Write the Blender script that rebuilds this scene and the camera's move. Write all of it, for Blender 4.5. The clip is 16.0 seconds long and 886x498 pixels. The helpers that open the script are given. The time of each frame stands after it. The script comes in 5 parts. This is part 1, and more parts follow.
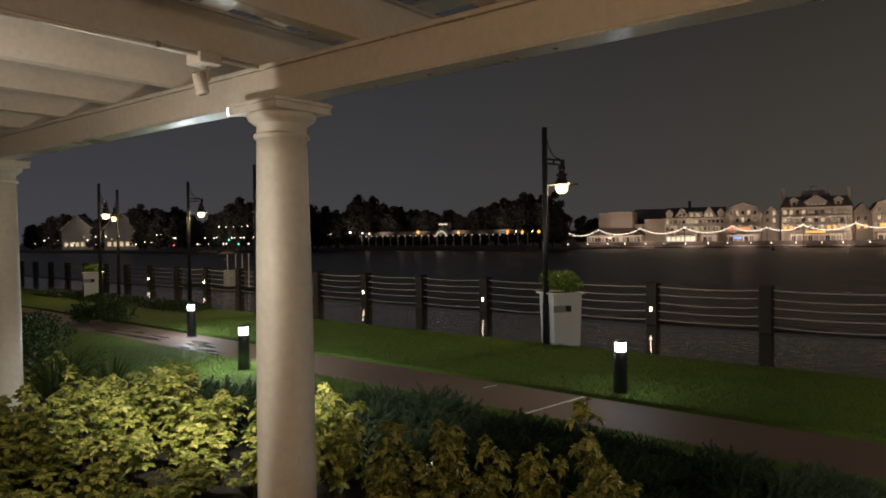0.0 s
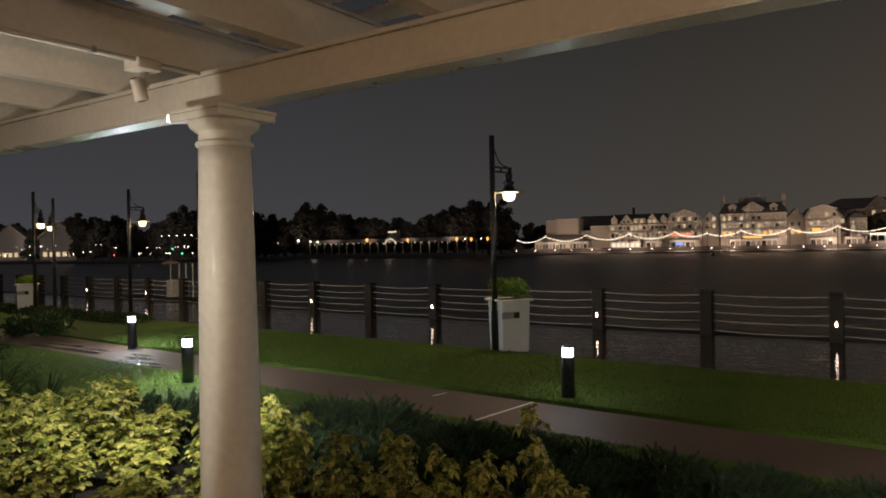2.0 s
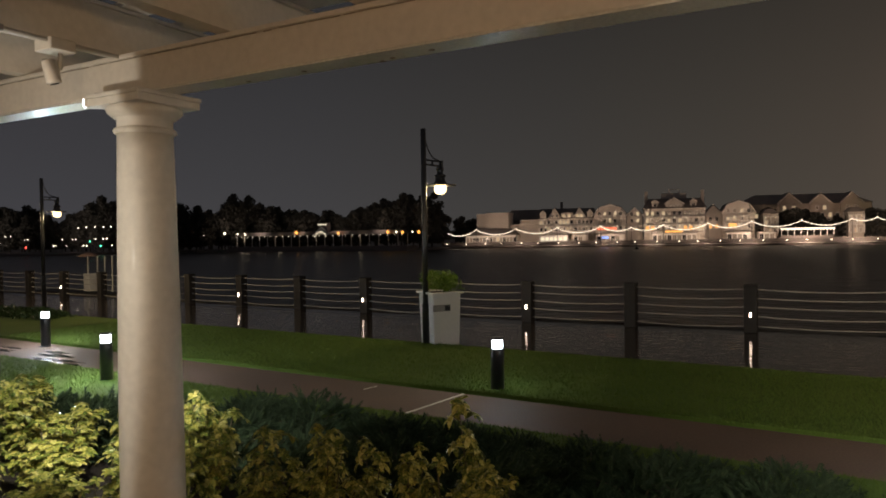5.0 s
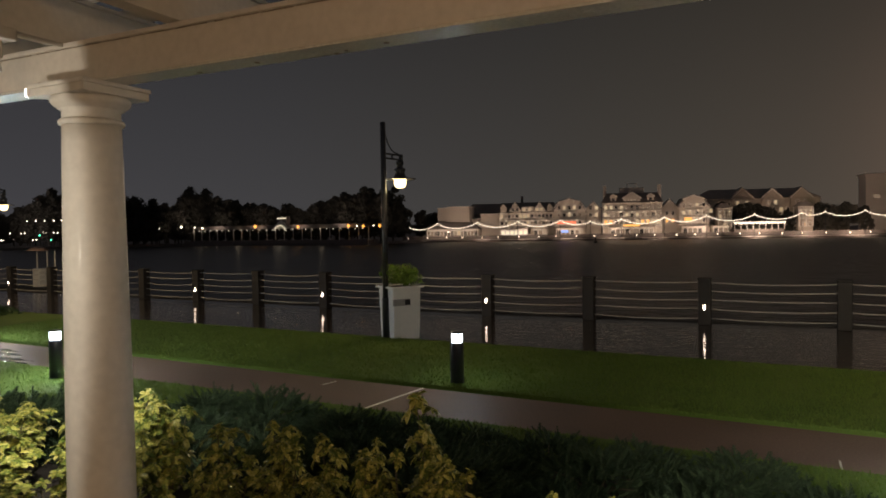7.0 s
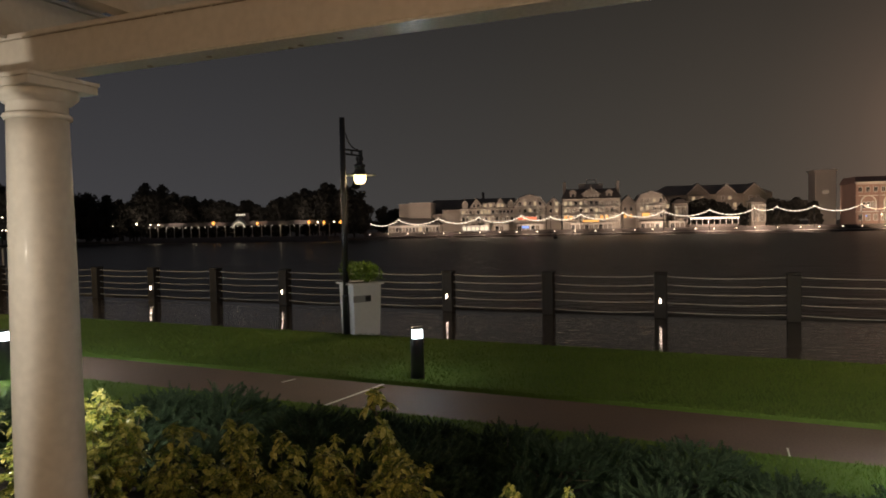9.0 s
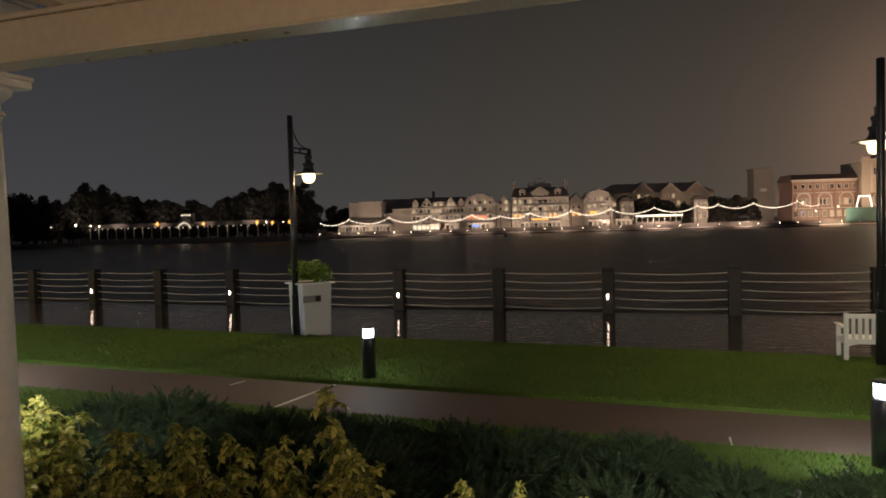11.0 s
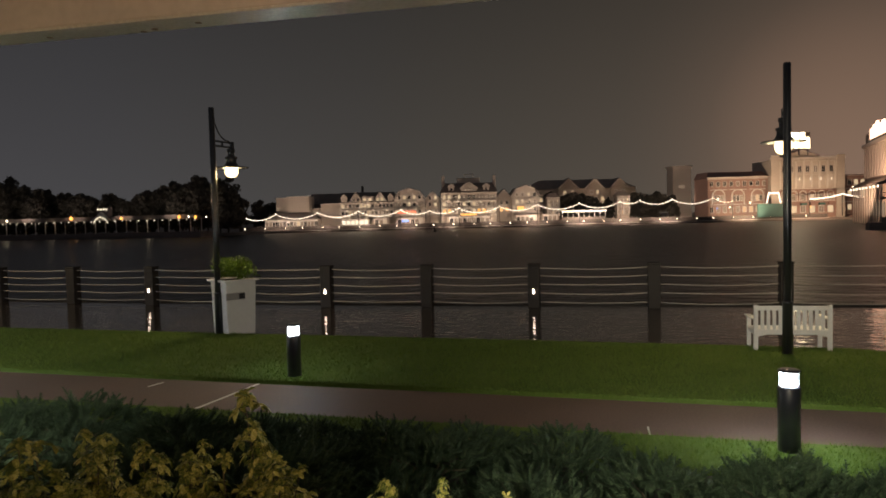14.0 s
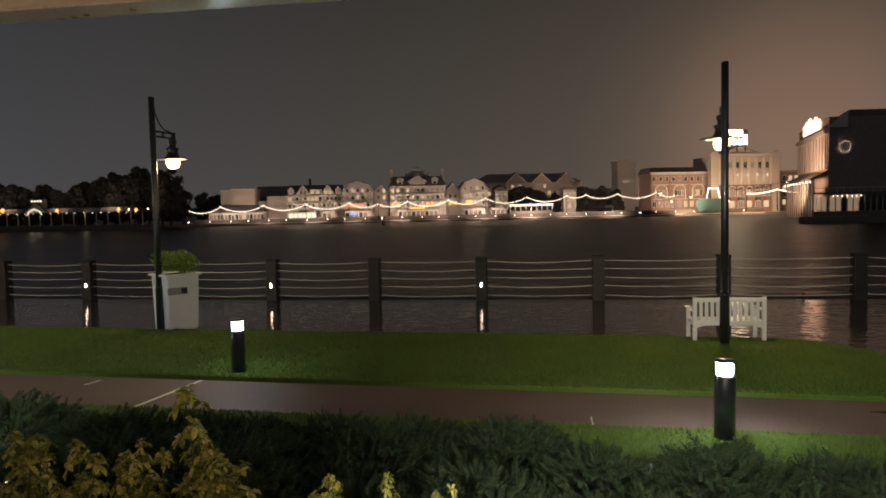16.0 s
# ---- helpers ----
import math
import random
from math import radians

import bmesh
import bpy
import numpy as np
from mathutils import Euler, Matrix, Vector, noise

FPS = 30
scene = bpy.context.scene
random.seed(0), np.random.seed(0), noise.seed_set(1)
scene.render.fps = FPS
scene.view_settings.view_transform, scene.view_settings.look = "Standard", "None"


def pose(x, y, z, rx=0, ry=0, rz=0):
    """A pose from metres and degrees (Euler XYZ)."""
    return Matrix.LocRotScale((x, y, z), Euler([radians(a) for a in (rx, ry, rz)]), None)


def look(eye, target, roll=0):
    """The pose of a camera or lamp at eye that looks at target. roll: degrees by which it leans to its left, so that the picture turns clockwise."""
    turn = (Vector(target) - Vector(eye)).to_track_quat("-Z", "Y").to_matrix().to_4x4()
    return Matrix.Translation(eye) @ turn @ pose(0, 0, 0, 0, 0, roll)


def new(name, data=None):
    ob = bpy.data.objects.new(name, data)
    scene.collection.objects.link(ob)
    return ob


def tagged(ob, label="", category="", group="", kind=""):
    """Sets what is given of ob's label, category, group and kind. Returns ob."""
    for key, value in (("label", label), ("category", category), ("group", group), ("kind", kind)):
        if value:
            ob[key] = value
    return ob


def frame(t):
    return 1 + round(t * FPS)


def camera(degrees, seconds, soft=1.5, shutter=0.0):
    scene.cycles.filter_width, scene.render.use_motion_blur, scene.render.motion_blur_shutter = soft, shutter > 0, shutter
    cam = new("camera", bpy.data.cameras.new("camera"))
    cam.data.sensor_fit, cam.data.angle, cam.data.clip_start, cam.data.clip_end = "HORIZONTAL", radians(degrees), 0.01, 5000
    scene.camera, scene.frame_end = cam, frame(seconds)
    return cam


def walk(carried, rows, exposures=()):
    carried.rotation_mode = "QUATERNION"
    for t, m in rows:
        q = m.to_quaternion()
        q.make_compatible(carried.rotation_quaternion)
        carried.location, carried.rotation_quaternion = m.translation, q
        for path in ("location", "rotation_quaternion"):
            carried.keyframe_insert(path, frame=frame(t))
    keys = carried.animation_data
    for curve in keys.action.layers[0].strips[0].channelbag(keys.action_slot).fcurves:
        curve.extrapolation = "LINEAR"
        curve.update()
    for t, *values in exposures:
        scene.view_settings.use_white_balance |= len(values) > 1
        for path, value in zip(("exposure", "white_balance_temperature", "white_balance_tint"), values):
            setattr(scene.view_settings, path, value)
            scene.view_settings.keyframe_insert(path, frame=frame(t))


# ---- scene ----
cam = camera(64.5, 16.0, soft=1.8)
PATH = [
    (0, (0.38, 0.168, 2.368), (-0.866, 1.732, 2.339), -0.7),
    (0.5, (0.382, 0.165, 2.368), (-0.838, 1.749, 2.346), -0.8),
    (1, (0.386, 0.172, 2.371), (-0.805, 1.779, 2.357), -0.9),
    (1.5, (0.39, 0.179, 2.373), (-0.771, 1.808, 2.363), -1.0),
    (2, (0.39, 0.178, 2.374), (-0.74, 1.828, 2.364), -1.1),
    (2.5, (0.388, 0.179, 2.375), (-0.712, 1.848, 2.361), -1.1),
    (3, (0.391, 0.183, 2.372), (-0.683, 1.869, 2.352), -1.1),
    (3.5, (0.382, 0.189, 2.371), (-0.665, 1.893, 2.345), -1.1),
    (4, (0.378, 0.192, 2.37), (-0.639, 1.914, 2.341), -1.0),
    (6.5, (0.39, 0.207, 2.367), (-0.501, 1.997, 2.322), -0.9),
    (7, (0.394, 0.222, 2.373), (-0.471, 2.024, 2.321), -0.9),
    (7.5, (0.396, 0.228, 2.372), (-0.443, 2.042, 2.316), -1.0),
    (8, (0.408, 0.226, 2.372), (-0.405, 2.052, 2.313), -1.0),
    (8.5, (0.421, 0.223, 2.369), (-0.369, 2.059, 2.308), -1.0),
    (9, (0.428, 0.219, 2.369), (-0.338, 2.066, 2.304), -1.1),
    (11.3, (0.432, 0.224, 2.358), (-0.183, 2.125, 2.284), -1.5),
    (11.5, (0.43, 0.247, 2.368), (-0.173, 2.152, 2.291), -1.5),
    (12, (0.44, 0.25, 2.368), (-0.138, 2.163, 2.291), -1.5),
    (12.5, (0.441, 0.249, 2.369), (-0.11, 2.17, 2.291), -1.5),
    (13, (0.444, 0.254, 2.37), (-0.076, 2.183, 2.29), -1.4),
    (13.5, (0.454, 0.256, 2.37), (-0.029, 2.195, 2.285), -1.4),
    (14, (0.462, 0.26, 2.371), (0.02, 2.209, 2.281), -1.4),
    (14.5, (0.466, 0.265, 2.373), (0.064, 2.221, 2.277), -1.3),
    (15, (0.466, 0.265, 2.373), (0.101, 2.228, 2.27), -1.3),
    (15.5, (0.476, 0.267, 2.376), (0.146, 2.236, 2.268), -1.3),
    (16, (0.484, 0.266, 2.374), (0.185, 2.241, 2.262), -1.2),
]
walk(cam, [(t, look(eye, target, roll)) for t, eye, target, roll in PATH], exposures=[(0.0, 0.13), (8.0, 0.14), (12.0, 0.28), (16.0, 0.45)])

# ---------------------------------------------------------------- sky
SIGN_DIR = Vector((0.31, 0.94, 0.10)).normalized()
world = bpy.data.worlds.new("night_sky")
scene.world = world
world.use_nodes = True
wn, wl = world.node_tree.nodes, world.node_tree.links
wn.clear()
w_out = wn.new("ShaderNodeOutputWorld")
w_bg = wn.new("ShaderNodeBackground")
w_tc = wn.new("ShaderNodeTexCoord")
w_dot = wn.new("ShaderNodeVectorMath")
w_dot.operation = "DOT_PRODUCT"
w_dot.inputs[1].default_value = SIGN_DIR
w_ramp = wn.new("ShaderNodeValToRGB")
w_ramp.color_ramp.interpolation = "B_SPLINE"
for i, (p, c) in enumerate(((0.0, (0.040, 0.039, 0.045)), (0.55, (0.039, 0.0380, 0.0400)), (0.80, (0.039, 0.0355, 0.0320)), (0.90, (0.0445, 0.0385, 0.0320)),
                            (0.955, (0.051, 0.0420, 0.0335)), (0.984, (0.066, 0.0500, 0.038)), (1.0, (0.165, 0.103, 0.071)))):
    e = w_ramp.color_ramp.elements[i] if i < 2 else w_ramp.color_ramp.elements.new(p)
    e.position, e.color = p, (*c, 1)
w_sep, w_fade = wn.new("ShaderNodeSeparateXYZ"), wn.new("ShaderNodeMapRange")
w_fade.inputs["From Min"].default_value, w_fade.inputs["From Max"].default_value = 0.0, 0.34
w_fade.inputs["To Min"].default_value, w_fade.inputs["To Max"].default_value = 1.27, 0.58
wl.new(w_tc.outputs["Generated"], w_sep.inputs[0])
wl.new(w_sep.outputs["Z"], w_fade.inputs["Value"])
wl.new(w_fade.outputs["Result"], w_bg.inputs["Strength"])
wl.new(w_tc.outputs["Generated"], w_dot.inputs[0])
wl.new(w_dot.outputs["Value"], w_ramp.inputs[0])
wl.new(w_ramp.outputs["Color"], w_bg.inputs["Color"])
wl.new(w_bg.outputs["Background"], w_out.inputs["Surface"])


def lamp(name, place, watts, colour, radius=0.1):
    data = bpy.data.lights.new(name, "POINT")
    data.energy, data.color, data.shadow_soft_size = watts, colour, radius
    ob = new(name, data)
    ob.location = place
    return ob


# porch lights behind and beside the camera, and an added lawn fill
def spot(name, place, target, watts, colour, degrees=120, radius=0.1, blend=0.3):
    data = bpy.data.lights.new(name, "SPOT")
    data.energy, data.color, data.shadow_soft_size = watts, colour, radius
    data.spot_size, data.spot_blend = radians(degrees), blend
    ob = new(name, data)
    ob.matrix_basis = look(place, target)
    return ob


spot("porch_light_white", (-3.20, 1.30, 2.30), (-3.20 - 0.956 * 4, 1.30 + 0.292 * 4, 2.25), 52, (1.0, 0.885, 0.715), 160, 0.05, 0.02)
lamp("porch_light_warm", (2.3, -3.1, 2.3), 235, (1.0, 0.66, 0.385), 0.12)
# unseen fill added to brighten the near lawn, path and junipers
spot("lawn_fill", (0.0, -1.9, 2.75), (4.0, 7.0, 0.0), 1650, (1.0, 0.90, 0.70), 70, 0.1, 0.7)

# ---------------------------------------------------------------- materials
def mat(name, colour, rough=0.6, metal=0.0, vary=0.25, scale=3.0, fine=40.0, bump=0.15, second=None, spec=0.5,
        distance=0.01, rvary=0.1, coat=0.0):
    m = bpy.data.materials.new(name)
    m.use_nodes = True
    n, l = m.node_tree.nodes, m.node_tree.links
    b = n["Principled BSDF"]
    tc = n.new("ShaderNodeTexCoord")
    big, small = n.new("ShaderNodeTexNoise"), n.new("ShaderNodeTexNoise")
    big.inputs["Scale"].default_value, big.inputs["Detail"].default_value = scale, 5
    small.inputs["Scale"].default_value, small.inputs["Detail"].default_value = fine, 4
    l.new(tc.outputs["Object"], big.inputs["Vector"])
    l.new(tc.outputs["Object"], small.inputs["Vector"])
    mix = n.new("ShaderNodeMix")
    mix.data_type = "RGBA"
    second = second or tuple(c * (1 - vary) for c in colour)
    mix.inputs["A"].default_value, mix.inputs["B"].default_value = (*second, 1), (*colour, 1)
    add = n.new("ShaderNodeMath")
    add.operation = "MULTIPLY_ADD"
    add.inputs[1].default_value = 0.55
    l.new(small.outputs["Fac"], add.inputs[0])
    half = n.new("ShaderNodeMath")
    half.operation = "MULTIPLY"
    half.inputs[1].default_value = 0.5
    l.new(big.outputs["Fac"], half.inputs[0])
    l.new(half.outputs[0], add.inputs[2])
    ramp = n.new("ShaderNodeMapRange")
    ramp.inputs["From Min"].default_value, ramp.inputs["From Max"].default_value = 0.36, 0.68
    l.new(add.outputs[0], ramp.inputs["Value"])
    l.new(ramp.outputs["Result"], mix.inputs["Factor"])
    l.new(mix.outputs["Result"], b.inputs["Base Color"])
    rr = n.new("ShaderNodeMapRange")
    rr.inputs["To Min"].default_value, rr.inputs["To Max"].default_value = max(0.02, rough - rvary), min(1, rough + rvary)
    l.new(big.outputs["Fac"], rr.inputs["Value"])
    l.new(rr.outputs["Result"], b.inputs["Roughness"])
    b.inputs["Metallic"].default_value = metal
    b.inputs["Specular IOR Level"].default_value = spec
    b.inputs["Coat Weight"].default_value = coat
    b.inputs["Coat Roughness"].default_value = 0.12
    if bump:
        bp = n.new("ShaderNodeBump")
        bp.inputs["Strength"].default_value, bp.inputs["Distance"].default_value = bump, distance
        l.new(add.outputs[0], bp.inputs["Height"])
        l.new(bp.outputs["Normal"], b.inputs["Normal"])
    return m


def glow(name, colour, strength, sampled=True):
    m = bpy.data.materials.new(name)
    m.use_nodes = True
    b = m.node_tree.nodes["Principled BSDF"]
    b.inputs["Base Color"].default_value = (0.06, 0.06, 0.06, 1)
    b.inputs["Emission Color"].default_value = (*colour, 1)
    b.inputs["Emission Strength"].default_value = strength
    if not sampled:
        m.cycles.emission_sampling = "NONE"
    return m


def leafy(name, colours, rough=0.45, through_light=0.25, each=0.55, grain=45):
    """Foliage whose colour differs from leaf to leaf."""
    m = bpy.data.materials.new(name)
    m.use_nodes = True
    n, l = m.node_tree.nodes, m.node_tree.links
    b = n["Principled BSDF"]
    geo, ramp = n.new("ShaderNodeNewGeometry"), n.new("ShaderNodeValToRGB")
    tc, nz = n.new("ShaderNodeTexCoord"), n.new("ShaderNodeTexNoise")
    nz.inputs["Scale"].default_value = grain
    l.new(tc.outputs["Object"], nz.inputs["Vector"])
    for i, c in enumerate(colours):
        e = ramp.color_ramp.elements[i] if i < 2 else ramp.color_ramp.elements.new(0.5)
        e.color = (*c, 1)
    for i, e in enumerate(ramp.color_ramp.elements):
        e.position = i / (len(colours) - 1)
    for e, c in zip(ramp.color_ramp.elements, colours):
        e.color = (*c, 1)
    mixv = n.new("ShaderNodeMath")
    mixv.operation = "MULTIPLY_ADD"
    mixv.inputs[1].default_value = each
    sub = n.new("ShaderNodeMath")
    sub.operation = "MULTIPLY_ADD"
    sub.inputs[1].default_value, sub.inputs[2].default_value = 1.2, -0.38
    l.new(nz.outputs["Fac"], sub.inputs[0])
    l.new(geo.outputs["Random Per Island"], mixv.inputs[0])
    l.new(sub.outputs[0], mixv.inputs[2])
    l.new(mixv.outputs[0], ramp.inputs[0])
    l.new(ramp.outputs["Color"], b.inputs["Base Color"])
    b.inputs["Roughness"].default_value = rough
    b.inputs["Specular IOR Level"].default_value = 0.35
    if through_light:
        t, mx = n.new("ShaderNodeBsdfTranslucent"), n.new("ShaderNodeMixShader")
        mx.inputs[0].default_value = through_light
        l.new(ramp.outputs["Color"], t.inputs["Color"])
        l.new(b.outputs[0], mx.inputs[1])
        l.new(t.outputs[0], mx.inputs[2])
        l.new(mx.outputs[0], n["Material Output"].inputs["Surface"])
    return m


WHITE = mat("white_paint", (0.74, 0.715, 0.665), 0.60, vary=0.16, scale=1.1, fine=18, bump=0.08, coat=0.06)
WHITE_WOOD = mat("white_painted_wood", (0.66, 0.62, 0.56), 0.45, vary=0.16, scale=1.1, fine=22, bump=0.18, coat=0.15)
SOFFIT = mat("wet_white_wood", (0.70, 0.69, 0.63), 0.34, vary=0.3, scale=2.2, fine=48, bump=0.8, distance=0.010, coat=0.35, rvary=0.2)
BROWN_MARK = mat("brown_mark", (0.30, 0.25, 0.19), 0.7, vary=0.4, scale=7, fine=60)
BLACK = mat("black_metal", (0.018, 0.018, 0.02), 0.32, metal=0.0, vary=0.3, scale=5, fine=60, bump=0.08, coat=0.5)
BOLLARD = mat("bollard_paint", (0.016, 0.018, 0.026), 0.35, vary=0.25, scale=6, fine=50, bump=0.05, coat=0.4)
PILE = mat("dark_timber", (0.017, 0.0135, 0.012), 0.62, vary=0.6, scale=4, fine=45, bump=0.5)
ROPE = mat("pale_rope", (0.46, 0.44, 0.41), 0.7, vary=0.25, scale=8, fine=120, bump=0.3)
PLANTER = mat("white_fibreglass", (0.72, 0.71, 0.69), 0.35, vary=0.08, scale=2, fine=12, bump=0.04)
GREY = mat("grey_plate", (0.30, 0.29, 0.28), 0.4, vary=0.2)
DARK = mat("dark_recess", (0.012, 0.012, 0.013), 0.7)
SOIL = mat("mulch", (0.022, 0.015, 0.011), 0.8, vary=0.6, scale=4, fine=50, bump=0.9, distance=0.03)
GRASS = mat("lawn", (0.100, 0.142, 0.034), 0.85, vary=0.5, scale=1.2, fine=70, bump=0.7, distance=0.03, second=(0.050, 0.090, 0.012), spec=0.08)
BLADE = leafy("grass_blades", ((0.050, 0.100, 0.012), (0.094, 0.148, 0.022), (0.142, 0.200, 0.036)), 0.75, 0.25)
PATH_MAT = mat("wet_concrete_path", (0.135, 0.089, 0.070), 0.68, vary=0.38, scale=0.9, fine=35, bump=0.10, rvary=0.14, distance=0.004, spec=0.22)
JOINT = mat("pale_joint", (0.60, 0.56, 0.50), 0.4, vary=0.3, scale=9, fine=50)
PROM = mat("wet_promenade", (0.040, 0.033, 0.031), 0.06, vary=0.45, scale=0.55, fine=9, bump=0.6, rvary=0.04, distance=0.025)
for node in PROM.node_tree.nodes:
    if node.type == "BUMP":
        node.inputs["Strength"].default_value, node.inputs["Distance"].default_value = 0.6, 0.024
        rip, rmap, rtc = (PROM.node_tree.nodes.new(k) for k in ("ShaderNodeTexNoise", "ShaderNodeMapping", "ShaderNodeTexCoord"))
        rmap.inputs["Scale"].default_value = (2.2, 6.0, 1.0)
        rip.inputs["Scale"].default_value, rip.inputs["Detail"].default_value = 1.0, 2
        PROM.node_tree.links.new(rtc.outputs["Object"], rmap.inputs["Vector"])
        PROM.node_tree.links.new(rmap.outputs["Vector"], rip.inputs["Vector"])
        PROM.node_tree.links.new(rip.outputs["Fac"], node.inputs["Height"])
FLOORING = mat("porch_floor", (0.25, 0.22, 0.19), 0.4, vary=0.25)
STUCCO = mat("porch_wall", (0.55, 0.50, 0.42), 0.7, vary=0.15)
LEAF = leafy("variegated_leaf", ((0.030, 0.062, 0.012), (0.125, 0.165, 0.030), (0.44, 0.42, 0.10), (0.78, 0.71, 0.34)), 0.28, 0.12, 0.5, 60)
STEM = mat("shrub_stem", (0.10, 0.085, 0.045), 0.6)
JUNIPER = leafy("juniper_needles", ((0.014, 0.030, 0.014), (0.042, 0.072, 0.034), (0.125, 0.165, 0.080)), 0.8, 0.2, 0.3, 9)
HEDGE = leafy("hedge_leaf", ((0.018, 0.035, 0.010), (0.045, 0.075, 0.018)), 0.45, 0.15)
BUSH = leafy("planter_leaf", ((0.05, 0.10, 0.014), (0.11, 0.18, 0.024), (0.19, 0.26, 0.035)), 0.4, 0.2)
# far leaves in greyed, lifted colours: night haze painted into the foliage
WOODS = leafy("haze_paled_leaf", ((0.085, 0.080, 0.066), (0.100, 0.094, 0.078), (0.115, 0.108, 0.090)), 0.9, 0.5, 0.3, 0.4)
CREAM = mat("cream_siding", (0.62, 0.55, 0.47), 0.7, vary=0.12, scale=0.15, fine=1.5, bump=0)
PALE_TRIM = mat("pale_trim", (0.74, 0.69, 0.62), 0.6, vary=0.1, scale=0.2, fine=2, bump=0)
# roof shingle lightened so that haze is in its colour
SLATE = mat("haze_paled_shingle", (0.25, 0.215, 0.19), 0.75, vary=0.3, scale=0.3, fine=3, bump=0)
BRICK = mat("red_brick", (0.38, 0.245, 0.20), 0.8, vary=0.25, scale=0.2, fine=2, bump=0)
# dark far walls raised in tone to carry the haze over the lake
DARK_WALL = mat("haze_paled_dark_cladding", (0.24, 0.20, 0.18), 0.7, vary=0.3, scale=0.15, fine=1.5, bump=0)
GLASS_DARK = mat("dark_window_glass", (0.02, 0.02, 0.022), 0.12, bump=0)
RAILING = mat("dark_railing_paint", (0.10, 0.085, 0.075), 0.7, vary=0.3, scale=0.3, fine=3, bump=0)
# playhouse wall far paler than its dark brown, haze painted in
UMBER = mat("haze_paled_cladding", (0.40, 0.325, 0.275), 0.75, vary=0.25, scale=0.12, fine=1.4, bump=0)
TAN = mat("tan_siding", (0.46, 0.39, 0.32), 0.75, vary=0.15, scale=0.15, fine=1.5, bump=0)
SHINGLE = mat("brown_shingle", (0.34, 0.29, 0.25), 0.8, vary=0.25, scale=0.3, fine=3, bump=0)
TEAL = mat("teal_hoarding", (0.07, 0.16, 0.14), 0.7, vary=0.2, scale=0.3, fine=3, bump=0)
QUAY = mat("quay_concrete", (0.20, 0.17, 0.15), 0.7, vary=0.3, scale=0.2, fine=2, bump=0)

LENS_COOL = glow("bollard_lens_glow", (0.80, 0.92, 1.0), 6.5, False)
LENS_WARM = glow("lantern_glow", (1.0, 0.76, 0.40), 3.2, False)
STEP_GLOW = glow("post_light_glow", (1.0, 0.76, 0.58), 13)
BULB = glow("bulb_glow", (1.0, 0.82, 0.62), 2.4, False)
DOT = glow("dot_glow", (1.0, 0.84, 0.62), 5, False)
AMBER = glow("amber_glow", (1.0, 0.40, 0.07), 1.7, False)
LIT = glow("lit_window_glow", (1.0, 0.74, 0.44), 0.62, False)
LIT_DIM = glow("dim_window_glow", (1.0, 0.68, 0.44), 0.17, False)
LIT_WHITE = glow("shopfront_glow", (1.0, 0.86, 0.62), 1.1, False)
NEON_RED = glow("red_sign_glow", (1.0, 0.20, 0.08), 1.0, False)
NEON_ORANGE = glow("orange_sign_glow", (1.0, 0.45, 0.10), 1.3, False)
NEON_BLUE = glow("blue_sign_glow", (0.15, 0.35, 1.0), 1.2, False)
NEON_GREEN = glow("green_light_glow", (0.1, 1.0, 0.5), 3, False)
RED_DOT = glow("red_light_glow", (1.0, 0.08, 0.06), 4, False)
SIGN_GLOW = glow("roof_sign_glow", (1.0, 0.80, 0.52), 7.5)
FLOOD_LENS = glow("floodlight_lens_glow", (1.0, 0.97, 0.9), 5, False)
FLOOD = glow("flood_glow", (1.0, 0.52, 0.34), 3.4, False)


def water_material():
    m = bpy.data.materials.new("lake_water")
    m.use_nodes = True
    n, l = m.node_tree.nodes, m.node_tree.links
    b = n["Principled BSDF"]
    b.inputs["Base Color"].default_value = (0.036, 0.030, 0.027, 1)
    b.inputs["Roughness"].default_value = 0.30
    b.inputs["IOR"].default_value = 1.36
    tc, mp = n.new("ShaderNodeTexCoord"), n.new("ShaderNodeMapping")
    mp.inputs["Scale"].default_value = (0.6, 1.0, 1.0)
    a, c = n.new("ShaderNodeTexNoise"), n.new("ShaderNodeTexNoise")
    a.inputs["Scale"].default_value, a.inputs["Detail"].default_value = 1.1, 4
    c.inputs["Scale"].default_value, c.inputs["Detail"].default_value = 0.12, 3
    l.new(tc.outputs["Object"], mp.inputs["Vector"])
    l.new(mp.outputs["Vector"], a.inputs["Vector"])
    l.new(mp.outputs["Vector"], c.inputs["Vector"])
    s = n.new("ShaderNodeMath")
    s.operation = "ADD"
    l.new(a.outputs["Fac"], s.inputs[0])
    l.new(c.outputs["Fac"], s.inputs[1])
    bp = n.new("ShaderNodeBump")
    bp.inputs["Strength"].default_value, bp.inputs["Distance"].default_value = 1.0, 0.55
    l.new(s.outputs[0], bp.inputs["Height"])
    l.new(bp.outputs["Normal"], b.inputs["Normal"])
    return m


WATER = water_material()


